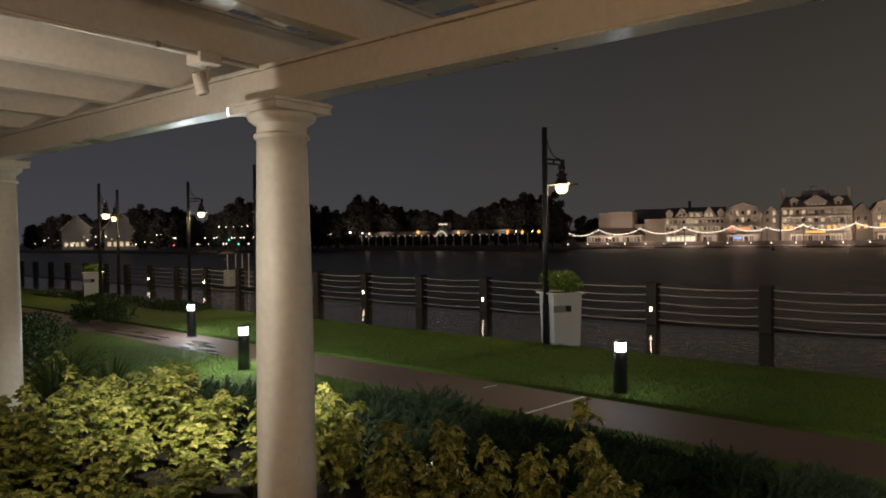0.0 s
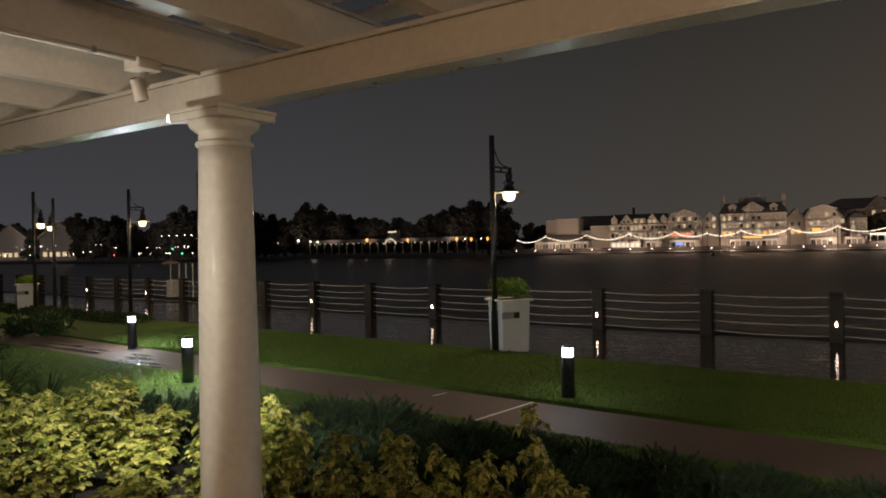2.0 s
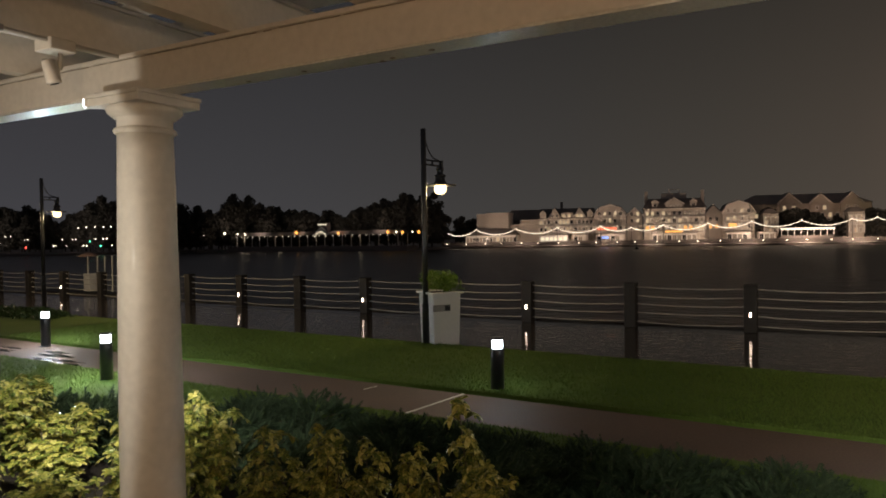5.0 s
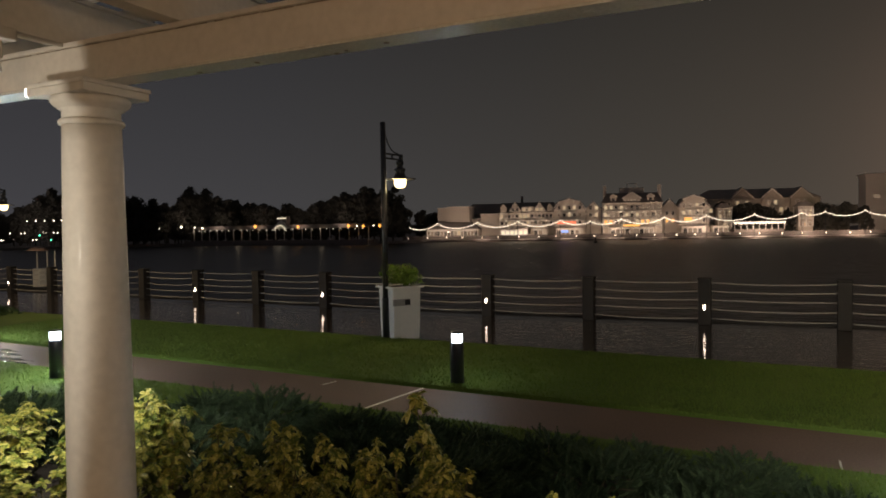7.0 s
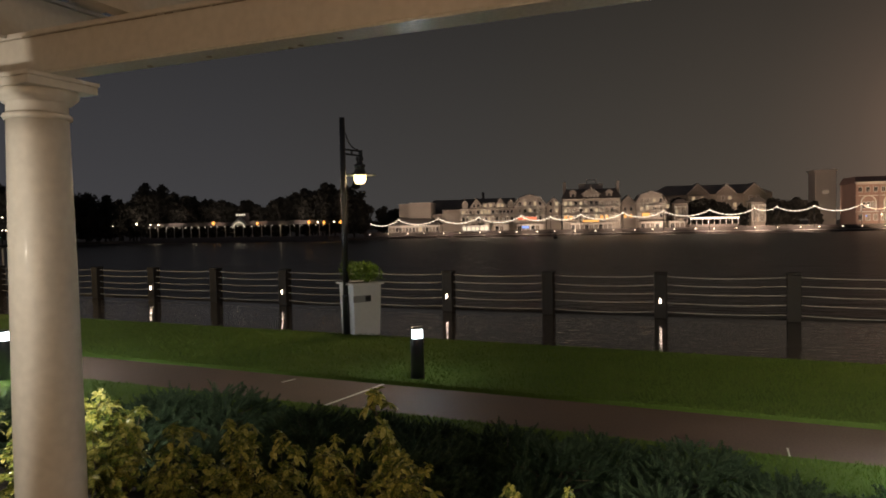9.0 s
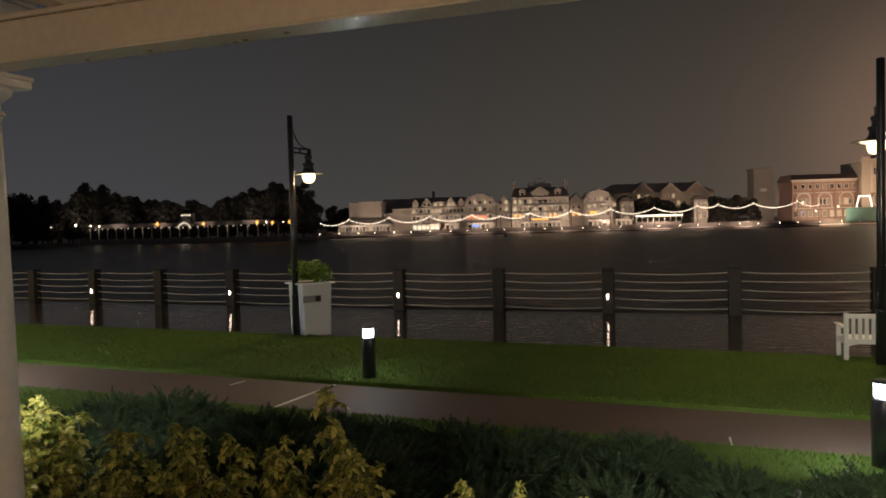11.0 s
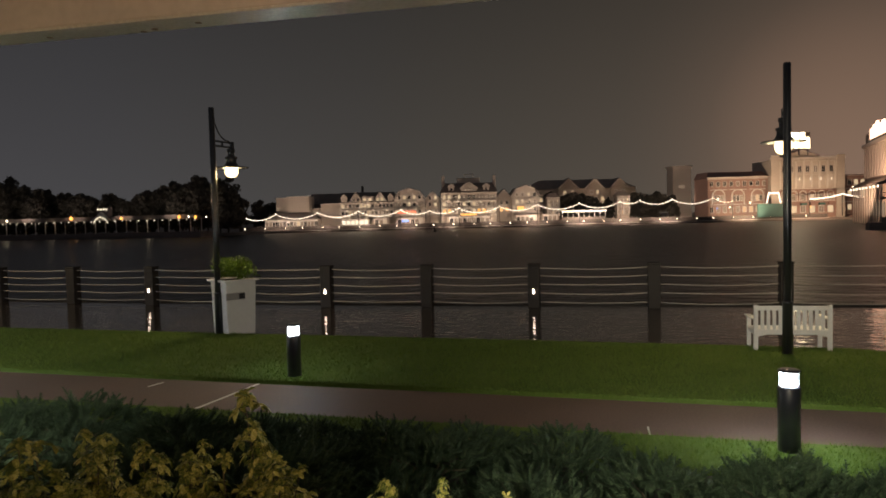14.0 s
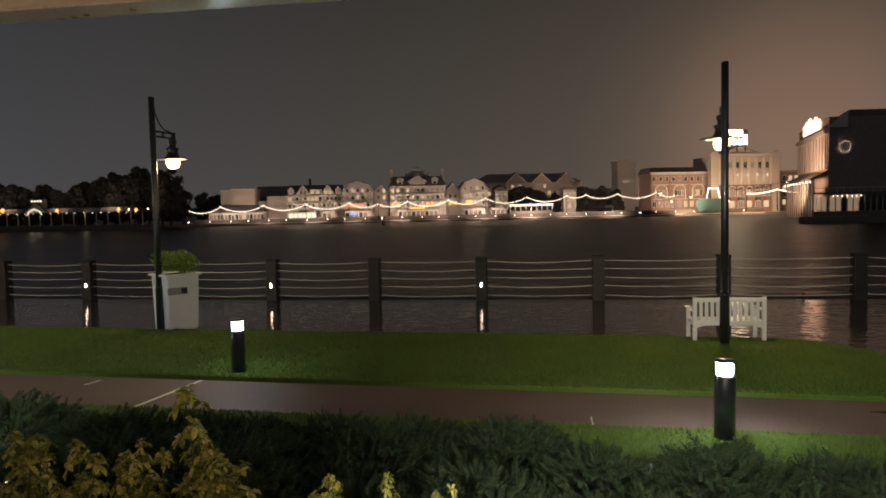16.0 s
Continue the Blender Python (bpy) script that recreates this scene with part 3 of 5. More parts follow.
# ---------------------------------------------------------------- planters and bench
def leaf_ball(name, count, spread, size, material, seed, low=0.0):
    """Leaves on a rounded, uneven bush."""
    rng = np.random.default_rng(seed)
    vs, fs = [], []
    lobes = [(rng.uniform(-0.55, 0.55) * spread[0], rng.uniform(-0.55, 0.55) * spread[1], rng.uniform(0.3, 0.75) * spread[2], rng.uniform(0.35, 0.55)) for _ in range(9)]
    for i in range(count):
        lx, ly, lz, lr = lobes[i % len(lobes)]
        d = rng.normal(size=3)
        d /= np.linalg.norm(d)
        r = lr * rng.uniform(0.55, 1.0)
        c = np.array((lx + d[0] * r * spread[0], ly + d[1] * r * spread[1], max(low, lz + d[2] * r * spread[2])))
        u = rng.normal(size=3)
        u = u / np.linalg.norm(u) * 0.7 + d * 0.5 + np.array((0, 0, 0.25))
        u /= np.linalg.norm(u)
        w = np.cross(u, rng.normal(size=3))
        w /= np.linalg.norm(w)
        s = size * rng.uniform(0.6, 1.2)
        k = len(vs)
        vs += [tuple(c), tuple(c + u * s * 0.5 + w * s * 0.22), tuple(c + u * s), tuple(c + u * s * 0.5 - w * s * 0.22)]
        fs += [(k, k + 1, k + 2), (k, k + 2, k + 3)]
    return leaf_mesh(name, vs, fs, material)


def planter(x, y, turn, seed):
    p = thing("planter", pose(x, y, 0, 0, 0, turn) @ Matrix.Diagonal((1, 1, 1.04, 1)), "tall white square planter box with a dark slot on its side", "planter", "promenade planters")
    bm = B()
    lo, hi = 0.315, 0.345
    v = [bm.verts.new((sx * r, sy * r, z)) for z, r in ((0.0, lo), (1.08, hi)) for sx, sy in ((-1, -1), (1, -1), (1, 1), (-1, 1))]
    bm.faces.new((v[3], v[2], v[1], v[0]))
    bm.faces.new(v[4:])
    for i in range(4):
        bm.faces.new((v[i], v[(i + 1) % 4], v[4 + (i + 1) % 4], v[4 + i]))
    bmesh.ops.bevel(bm, geom=list(bm.edges), offset=0.012, segments=2, affect="EDGES")
    body = part("box", bm, PLANTER, p)
    bm = B()
    for x0, x1, y0, y1 in ((-0.40, 0.40, -0.40, -0.33), (-0.40, 0.40, 0.33, 0.40), (-0.40, -0.33, -0.33, 0.33), (0.33, 0.40, -0.33, 0.33)):
        box(bm, x0, x1, y0, y1, 1.082, 1.125, 0.006)
    part("rim", bm, PLANTER, p)
    part("soil", box(B(), -0.325, 0.325, -0.325, 0.325, 1.083, 1.10), SOIL, p)
    part("slot_plate", box(B(), -0.345, 0.08, -0.352, -0.325, 0.72, 0.86, 0.004), GREY, p, "grey metal plate")
    part("slot", box(B(), -0.06, 0.07, -0.358, -0.353, 0.735, 0.845), DARK, p, "dark opening")
    f = new("planter_bush", leaf_ball("planter_bush", 2200, (0.52, 0.52, 0.44), 0.075, BUSH, seed))
    f.location = (x, y, 1.13)
    f.scale = (1, 1, 1) if x > -20 else (0.8, 0.8, 0.7)
    tagged(f, "rounded bright green bush growing in the white planter", "bush", "planter bushes")
    return p


planter(-7.26, 13.90, 57, 21)
planter(-29.25, 13.95, 60, 22)

bench = thing("garden_bench", pose(3.50, 12.72, 0.0, 0, 0, 1.5) @ Matrix.Diagonal((1.02, 1, 0.88, 1)), "white wooden slatted garden bench facing the lake", "bench")
W2 = 0.555
for sx in (-1, 1):
    bm = slab(B(), [(sx * W2 - 0.03, 0.0), (sx * W2 + 0.03, 0.0), (sx * W2 + 0.03, 0.90), (sx * W2 - 0.03, 0.90)], -0.03, 0.03)
    part("back_leg", bm, WHITE, bench)
    part("front_leg", box(B(), sx * W2 - 0.03, sx * W2 + 0.03, 0.46, 0.52, 0, 0.62, 0.004), WHITE, bench)
    part("armrest", box(B(), sx * (W2 + 0.01) - 0.045, sx * (W2 + 0.01) + 0.045, 0.03, 0.58, 0.622, 0.65, 0.008), WHITE, bench)
    part("side_rail", box(B(), sx * W2 - 0.02, sx * W2 + 0.02, 0.03, 0.46, 0.33, 0.41, 0.003), WHITE, bench)
    bm = slab(B(), [(sx * (W2 - 0.03), 0.30), (sx * (W2 - 0.16), 0.345), (sx * (W2 - 0.03), 0.345)], -0.018, 0.018)
    part("corner_bracket", bm, WHITE, bench)
part("top_rail", box(B(), -W2 + 0.03, W2 - 0.03, -0.02, 0.02, 0.80, 0.885, 0.006), WHITE, bench)
part("lower_rail", box(B(), -W2 + 0.03, W2 - 0.03, -0.02, 0.02, 0.345, 0.435, 0.004), WHITE, bench)
slat = mesh_of("back_slat", box(B(), -0.026, 0.026, -0.010, 0.010, 0.435, 0.80, 0.002), WHITE)
for i in range(11):
    s = part("back_slat", slat, None, bench)
    s.location = (-W2 + 0.10 + i * (2 * W2 - 0.20) / 10, 0, 0)
for i in range(5):
    part("seat_slat", box(B(), -W2, W2, 0.05 + i * 0.092, 0.05 + i * 0.092 + 0.078, 0.412, 0.432, 0.003), WHITE, bench)

# ---------------------------------------------------------------- shrubs
def soil_z(x, y):
    return 0.34 if y < 3.2 else 0.16 + (4.6 - y) * 0.11 if y < 4.6 else max(0.0, 0.16 * (bed_edge(x) - y) / (bed_edge(x) - 4.6))


def schefflera(seed, height=1.0, stems=9, spread=0.34):
    """Umbrella-leaved shrub: stems that end in fans of drooping leaflets."""
    rng = random.Random(seed)
    bm = B()
    vs, fs = [], []

    def leaflet(c, d, up, length, width):
        side = d.cross(up).normalized() * width
        k = len(vs)
        for u, w, drop in ((0.0, 0.16, 0.0), (0.40, 0.88, 0.02), (0.76, 0.86, -0.03), (1.0, 0.0, -0.16)):
            mid = c + d * length * u + up * length * drop
            vs.append(tuple(mid - up * width * 0.25))
            if w:
                vs.append(tuple(mid + side * w))
                vs.append(tuple(mid - side * w))
        for q in (0, 3):
            fs.extend(((k + q, k + q + 1, k + q + 4, k + q + 3), (k + q, k + q + 3, k + q + 5, k + q + 2)))
        fs.extend(((k + 6, k + 7, k + 9), (k + 6, k + 9, k + 8)))

    for s in range(stems):
        a, r = 6.283 * (s + rng.uniform(-0.3, 0.3)) / stems, spread * math.sqrt(rng.uniform(0.05, 1.0))
        top = Vector((r * math.cos(a), r * math.sin(a), height * rng.uniform(0.62, 1.0) * (1 - 0.25 * r / spread)))
        root = Vector((0.25 * top.x, 0.25 * top.y, 0))
        bend = Vector((rng.uniform(-0.05, 0.05), rng.uniform(-0.05, 0.05), 0))
        pts = [root, root.lerp(top, 0.5) + bend, top]
        tube(bm, pts, 0.009, 5, 0.005)
        levels = max(4, int(top.z / 0.10))
        turn = rng.uniform(0, 6.283)
        for j in range(levels):
            u = 1 - 0.66 * j / levels
            p = root.lerp(top, u) + bend * (4 * u * (1 - u))
            for q in range((1 + (j + s) % 2) if j else 3):
                turn += 2.4 + rng.uniform(-0.3, 0.3)
                b = turn
                lift = rng.uniform(0.9, 1.6) if j == 0 else rng.uniform(0.2, 0.8)
                out = Vector((math.cos(b), math.sin(b), lift)).normalized()
                pet = rng.uniform(0.05, 0.10) if j == 0 else rng.uniform(0.09, 0.15)
                hub = p + out * pet
                tube(bm, [p, hub], 0.003, 3)
                nrm = (Vector((math.cos(b), math.sin(b), 0)) * rng.uniform(0.25, 0.9) + Vector((rng.uniform(-0.25, 0.25), rng.uniform(-0.25, 0.25), 0.9))).normalized()
                e1 = nrm.orthogonal().normalized()
                e2 = nrm.cross(e1)
                k = rng.choice((5, 6, 7))
                size = rng.uniform(0.085, 0.135) * (0.8 if j == 0 else 1.0)
                for i in range(k):
                    c = 6.283 * (i + rng.uniform(-0.15, 0.15)) / k + b
                    d = (e1 * math.cos(c) + e2 * math.sin(c) - nrm * rng.uniform(-0.15, 0.32)).normalized()
                    leaflet(hub, d, nrm, size * rng.uniform(0.70, 1.0), size * 0.225)
    return mesh_of("branchwork", bm, STEM), leaf_mesh("foliage", vs, fs, LEAF)


kinds = [schefflera(40 + i, 1.0, 5 + i % 3, 0.25 + 0.03 * (i % 3)) for i in range(6)]


def plant(x, y, top, i, wide=1.0):
    z = soil_z(x, y) - 0.02
    s = top - z
    ob = thing("variegated_shrub", pose(x, y, z, 0, 0, (i * 77) % 360) @ Matrix.Diagonal((wide, wide, s, 1)),
               "yellow-green variegated umbrella-leaved shrub in the mulch bed", "shrub", "shrubs along the porch")
    stems, leaves = kinds[i % len(kinds)]
    part("branchwork", stems, None, ob)
    part("foliage", leaves, None, ob)
    return ob


rng = random.Random(11)
spots = [(-1.70, 4.25, 1.37, 1.0), (-1.45, 4.05, 1.02, 0.8), (-2.06, 4.2, 1.03, 0.75), (-2.45, 4.25, 1.00, 0.8), (-2.86, 4.3, 1.05, 0.85), (-0.80, 4.15, 0.86, 0.55),
         (-0.45, 4.2, 0.88, 0.5), (-0.14, 4.2, 0.80, 0.45), (0.82, 4.2, 0.80, 0.5), (-3.33, 4.2, 1.02, 0.9), (-4.05, 4.25, 1.14, 0.95), (-3.75, 3.95, 1.00, 0.9),
         (-2.7, 3.85, 0.84, 0.8), (-2.2, 3.8, 0.80, 0.8), (-1.75, 3.8, 0.84, 0.8), (-3.1, 3.8, 0.84, 0.8)]
for i in range(31):
    x = -4.5 - 7.6 * (i + rng.random()) / 31
    y = rng.uniform(3.75, 5.0)
    spots.append((x, y, 1.12 - 0.03 * (-4.5 - x) - 0.10 * (y - 3.75) + rng.uniform(-0.24, 0.07), 1.0))
for i in range(18):
    x = -5.6 - 6.5 * (i + rng.random()) / 18
    spots.append((x, rng.uniform(2.15, 3.3) if abs(x + 7.74) > 0.45 else 2.35, rng.uniform(0.78, 0.98), 0.95))
for i in range(9):
    x = -3.95 - 2.2 * (i + rng.random()) / 9
    spots.append((x, rng.uniform(2.55, 3.7), rng.uniform(0.70, 0.86), 0.85))
spots += [(-6.5, 3.5, 0.98, 0.9), (-5.5, 3.0, 0.85, 0.85), (-6.0, 3.35, 0.92, 0.9), (-7.1, 3.75, 1.02, 0.9), (-5.9, 2.85, 0.86, 0.85), (-6.9, 3.3, 0.95, 0.85)]
spots += [(-6.25, 2.35, 1.16, 1.0), (-6.6, 2.7, 1.12, 1.0), (-5.95, 2.55, 1.05, 0.95), (-5.7, 2.2, 0.95, 0.9), (-7.0, 2.45, 1.15, 1.0), (-5.2, 1.98, 0.78, 0.8), (-4.85, 2.2, 0.72, 0.8), (-5.55, 2.05, 0.82, 0.8)]
for i, (x, y, t, w) in enumerate(spots):
    if not (-9.4 < x < -8.3 and y > 3.6):
        plant(x, y, t, i, w * (0.84 if x > -3.2 else 0.93))


def strap_plant(x, y, h, seed):
    """A clump of long arching strap leaves."""
    rng = random.Random(seed)
    vs, fs = [], []
    for i in range(46):
        a, reach, top = rng.uniform(0, 6.283), rng.uniform(0.12, 0.48), h * rng.uniform(0.6, 1.0)
        d, sd = Vector((math.cos(a), math.sin(a), 0)), Vector((-math.sin(a), math.cos(a), 0))
        k = len(vs)
        for j in range(7):
            u = j / 6
            c = d * (0.05 + reach * u * u) + Vector((0, 0, top * (1.25 * u - 0.35 * u ** 3)))
            w = sd * (0.021 * (1 - u) ** 0.6 + 0.002)
            vs.extend((tuple(c - w), tuple(c + Vector((0, 0, -0.006))), tuple(c + w)))
            if j:
                q = k + 3 * j
                fs.extend(((q - 3, q - 2, q + 1, q), (q - 2, q - 1, q + 2, q + 1)))
    ob = new("strap_leaf_plant", leaf_mesh("strap_leaf_plant", vs, fs, HEDGE))
    ob.location = (x, y, soil_z(x, y) - 0.02)
    tagged(ob, "dark green strap-leaved clump beside the column", "plant", "strap-leaved plants")


for i, (x, y, h) in enumerate(((-8.85, 3.95, 0.92), (-9.25, 4.3, 0.95), (-9.0, 4.75, 0.85))):
    strap_plant(x, y, h, 300 + i)


def juniper_mesh(seed):
    """A low spreading mound of feathery upright sprays."""
    rng = np.random.default_rng(seed)
    vs, fs = [], []
    for i in range(300):
        a, r = rng.uniform(0, 6.283), 0.56 * math.sqrt(rng.uniform(0, 1))
        hub = np.array((r * math.cos(a), r * math.sin(a), 0.03 + 0.30 * (1 - (r / 0.60) ** 2) * rng.uniform(0.35, 1.15)))
        axis = np.array((math.cos(a) * (0.35 + 2.0 * r), math.sin(a) * (0.35 + 2.0 * r), rng.uniform(0.05, 0.65))) + rng.normal(size=3) * 0.5
        axis /= np.linalg.norm(axis)
        side = np.cross(axis, np.array((0, 0, 1.0)) + rng.normal(size=3) * 0.35)
        side /= np.linalg.norm(side)
        flat = np.cross(axis, side)
        length = rng.uniform(0.08, 0.17)
        for j in range(36):
            u = (j + rng.uniform(0, 1)) / 36
            turn = 2.4 * j
            out = side * math.cos(turn) + flat * math.sin(turn) * 0.8
            c = hub + axis * length * u + np.array((0, 0, 0.03 * u * u))
            reach = 0.048 * (1 - u) ** 0.5 * min(1.0, 0.45 + 2.0 * u) * rng.uniform(0.7, 1.2) + 0.012
            tip = c + (axis * 0.6 + out * 0.9) * reach
            w = (np.cross(out, axis) * 0.5 + axis * 0.5) * 0.012
            k = len(vs)
            vs += [tuple(c - w), tuple(c + w), tuple(tip)]
            fs.append((k, k + 1, k + 2))
    return leaf_mesh("foliage", vs, fs, JUNIPER)


jun = [juniper_mesh(60 + i) for i in range(4)]
bm = B()
for k in range(7):
    a = 6.283 * k / 7
    tube(bm, [(0.03 * math.cos(a), 0.03 * math.sin(a), 0), (0.2 * math.cos(a), 0.2 * math.sin(a), 0.12), (0.42 * math.cos(a), 0.42 * math.sin(a), 0.17)], 0.012, 5, 0.005)
jun_stem = mesh_of("branchwork", bm, STEM)
i = 0
for row, (dy, h) in enumerate(((0.62, 0.98), (1.30, 1.08), (2.00, 1.15), (0.12, 0.95))):
    x = -8.2 + 0.3 * row
    while x < (0.6 if row == 3 else 8.0):
        y = bed_edge(x) - dy + rng.uniform(-0.12, 0.12) 
        if y > 4.55:
            z = soil_z(x, y) - 0.03
            sc = rng.uniform(0.70, 1.18) * ((0.95 if x > -0.4 else 1.0) if row == 0 else 1.0)
            j = thing("juniper_bush", pose(x, y, z, 0, 0, rng.uniform(0, 360)) @ Matrix.Diagonal((sc, sc, sc * h, 1)),
                      "low spreading blue-green juniper bush in the bed", "shrub", "junipers along the path")
            part("branchwork", jun_stem, None, j)
            part("foliage", jun[i % 4], None, j)
            i += 1
        x += rng.uniform(0.74, 1.16)


def hedge(x0, x1, yc, depth, h, seed):
    rng = np.random.default_rng(seed)
    vs, fs = [], []
    for i in range(int((x1 - x0) * 420)):
        x = rng.uniform(x0, x1)
        v = rng.uniform(-1, 1)
        top = h * (1 - 0.55 * v * v) * (0.85 + 0.2 * math.sin(x * 2.1) * math.sin(x * 0.7))
        c = np.array((x, yc - 0.05 * (x - x0) + v * depth, rng.uniform(0.3, 1.0) * top))
        u = rng.normal(size=3) + np.array((0, -0.3, 0.6))
        u /= np.linalg.norm(u)
        w = np.cross(u, rng.normal(size=3))
        w /= np.linalg.norm(w)
        k = len(vs)
        vs += [tuple(c), tuple(c + u * 0.06 + w * 0.03), tuple(c + u * 0.12), tuple(c + u * 0.06 - w * 0.03)]
        fs += [(k, k + 1, k + 2), (k, k + 2, k + 3)]
    ob = new("hedge", leaf_mesh("hedge", vs, fs, HEDGE))
    tagged(ob, "low dark green hedge between lawn and promenade", "hedge", "low hedges")


hedge(-34, -20.5, 14.05, 0.6, 0.34, 81)
for x, y, s, sd in ((-20.4, 10.4, 0.62, 91), (-21.2, 10.1, 0.55, 92), (-14.6, 5.6, 1.0, 93), (-15.6, 6.3, 0.9, 94), (-13.2, 4.9, 0.9, 95), (6.7, 11.1, 0.95, 96), (7.6, 10.4, 1.0, 97)):
    ob = new("round_shrub", leaf_ball("round_shrub", 1400, (s, s, s), 0.11, HEDGE, sd))
    ob.location = (x, y, -0.02)
    tagged(ob, "rounded dark green shrub at the edge of the lawn", "shrub", "dark shrubs")

cleat = thing("mooring_cleat", pose(6.75, 18.88, 0.04) @ Matrix.Scale(0.55, 4), "small dark iron mooring cleat on the quay edge", "cleat")
part("stem", lathe(B(), [(0.06, 0.0), (0.04, 0.02), (0.04, 0.10)], 12), BLACK, cleat)
part("horn", tube(B(), [(-0.12, 0, 0.11), (-0.06, 0, 0.10), (0.06, 0, 0.10), (0.12, 0, 0.11)], 0.022, 8), BLACK, cleat)
buoy = thing("buoy", pose(-50, 212, -2.15), "small dark buoy floating on the lake", "buoy")
part("float", lathe(B(), [(0.2, 0.0), (0.6, 0.15), (0.6, 0.5), (0.25, 0.75)], 12), BLACK, buoy)
part("mast", lathe(B(), [(0.18, 0.75), (0.15, 1.5), (0.02, 1.6)], 10), BLACK, buoy)

# ---------------------------------------------------------------- dock beside the quay
dock = thing("dock", pose(-34.4, 24.0, 0), "low timber dock with thin white poles in the lake", "dock")
part("deck", box(B(), -4.0, 5.0, -0.9, 0.9, -0.35, -0.2, 0.02), PILE, dock)
for i, x in enumerate((-0.05, 0.75, 1.35, 1.95)):
    part("pole", tube(B(), [(x, 0, -2.6), (x, 0, 1.66)], 0.035, 8), WHITE, dock, "thin white pole")
part("locker", box(B(), -0.1, 0.42, -0.25, 0.25, -0.2, 0.75, 0.02), PLANTER, dock, "white box")
part("small_roof", lathe(B(), [(0.55, 1.66), (0.30, 1.80), (0.03, 1.86)], 12), BRICK, dock, "small reddish roof")

# ---------------------------------------------------------------- far shore
FAR = pose(-112, 248, 0, 0, 0, math.degrees(math.atan(0.24)))
far_land = [(-900, 170), (-420, 150), (-330, 143), (-240, 150), (-232, 205), (-140, 204), (-118, 240), (-112, 246.5), (140, 307.0), (150, 330), (1600, 420), (1600, 2600), (-1800, 2600), (-1800, 170)]
structure("ground_far_shore", prism(B(), far_land, -4.0, -1.25), QUAY, "low quay and ground of the far lake shore", "shore")
rng = random.Random(5)


def facade(name, s0, s1, top, depth=12, front=0.0, wall=CREAM, base=-1.25, label="cream clapboard hotel wing with lit windows across the lake"):
    h = thing(name, FAR @ pose(s0, 6 + front, 0), label, "hotel", "lakeside hotel wings")
    part("wall", box(B(), 0, s1 - s0, 0, depth, base, top), wall, h)
    return h


WIN = {}


def window(parent, s, z, w=0.85, h=1.35, lit=None, y=0.0, pr=0.32):
    """A framed window, its pane lit or dark."""
    key = (w, h)
    if key not in WIN:
        bm = B()
        for a in ((-w / 2 - 0.14, -w / 2, -0.1, h + 0.1), (w / 2, w / 2 + 0.14, -0.1, h + 0.1), (-w / 2, w / 2, -0.16, 0), (-w / 2, w / 2, h, h + 0.16), (-0.04, 0.04, 0, h)):
            box(bm, a[0], a[1], -0.14, -0.004, a[2], a[3])
        frame_mesh = mesh_of("window", bm, PALE_TRIM)
        WIN[key] = frame_mesh, {m.name: mesh_of("pane", box(B(), -w / 2, w / 2, -0.05, -0.006, 0, h), m) for m in (LIT, LIT_DIM, GLASS_DARK, LIT_WHITE, NEON_ORANGE)}
    frame_mesh, panes = WIN[key]
    wi = part("window", frame_mesh, None, parent)
    wi.location = (s, y, z)
    if lit is None:
        r = rng.random()
        lit = LIT if r < pr * 0.6 else LIT_DIM if r < pr * 1.6 else GLASS_DARK
    part("pane", panes[lit.name], None, wi)


def gable(parent, s0, s1, z0, z1, y0, y1, over=0.35, roof=SLATE, wall=CREAM, gambrel=False):
    """A gabled front with its roof, ridge running back."""
    m = (s0 + s1) / 2
    w = s1 - s0
    if gambrel:
        prof = [(s0, z0), (s0 + w * 0.18, z0 + (z1 - z0) * 0.68), (m, z1), (s1 - w * 0.18, z0 + (z1 - z0) * 0.68), (s1, z0)]
    else:
        prof = [(s0, z0), (m, z1), (s1, z0)]
    part("gable_wall", slab(B(), prof, y0, y1), wall, parent)
    lip = [(s + (over if s > m else -over if s < m else 0), z + 0.10) for s, z in prof]
    inner = [(s, z) for s, z in reversed(lip)]
    up = [(s, z + 0.38) for s, z in lip]
    part("roof", slab(B(), up + inner, y0 - 0.3, y1), roof, parent)
    rake = [(s, z + 0.10) for s, z in lip] + [(s, z - 0.25) for s, z in reversed(lip)]
    part("bargeboard", slab(B(), rake, y0 - 0.42, y0 - 0.31), PALE_TRIM, parent)


def roof_slab(parent, s0, s1, z0, z1, depth, mat_=SLATE, lean=3.0, hip=2.0):
    bm = B()
    lo = [(s0 - 0.5, -0.5), (s1 + 0.5, -0.5), (s1 + 0.5, depth), (s0 - 0.5, depth)]
    hi = [(s0 + hip, lean), (s1 - hip, lean), (s1 - hip, depth - 0.1), (s0 + hip, depth - 0.1)]
    v = [bm.verts.new((x, y, z0)) for x, y in lo] + [bm.verts.new((x, y, z1)) for x, y in hi]
    bm.faces.new(v[4:])
    bm.faces.new((v[3], v[2], v[1], v[0]))
    for i in range(4):
        bm.faces.new((v[i], v[(i + 1) % 4], v[4 + (i + 1) % 4], v[4 + i]))
    part("roof", bm, mat_, parent)


def bands(parent, s1, zs, y=-0.16):
    for z in zs:
        part("cornice", box(B(), -0.1, s1 + 0.1, y, -0.004, z, z + 0.22), PALE_TRIM, parent)


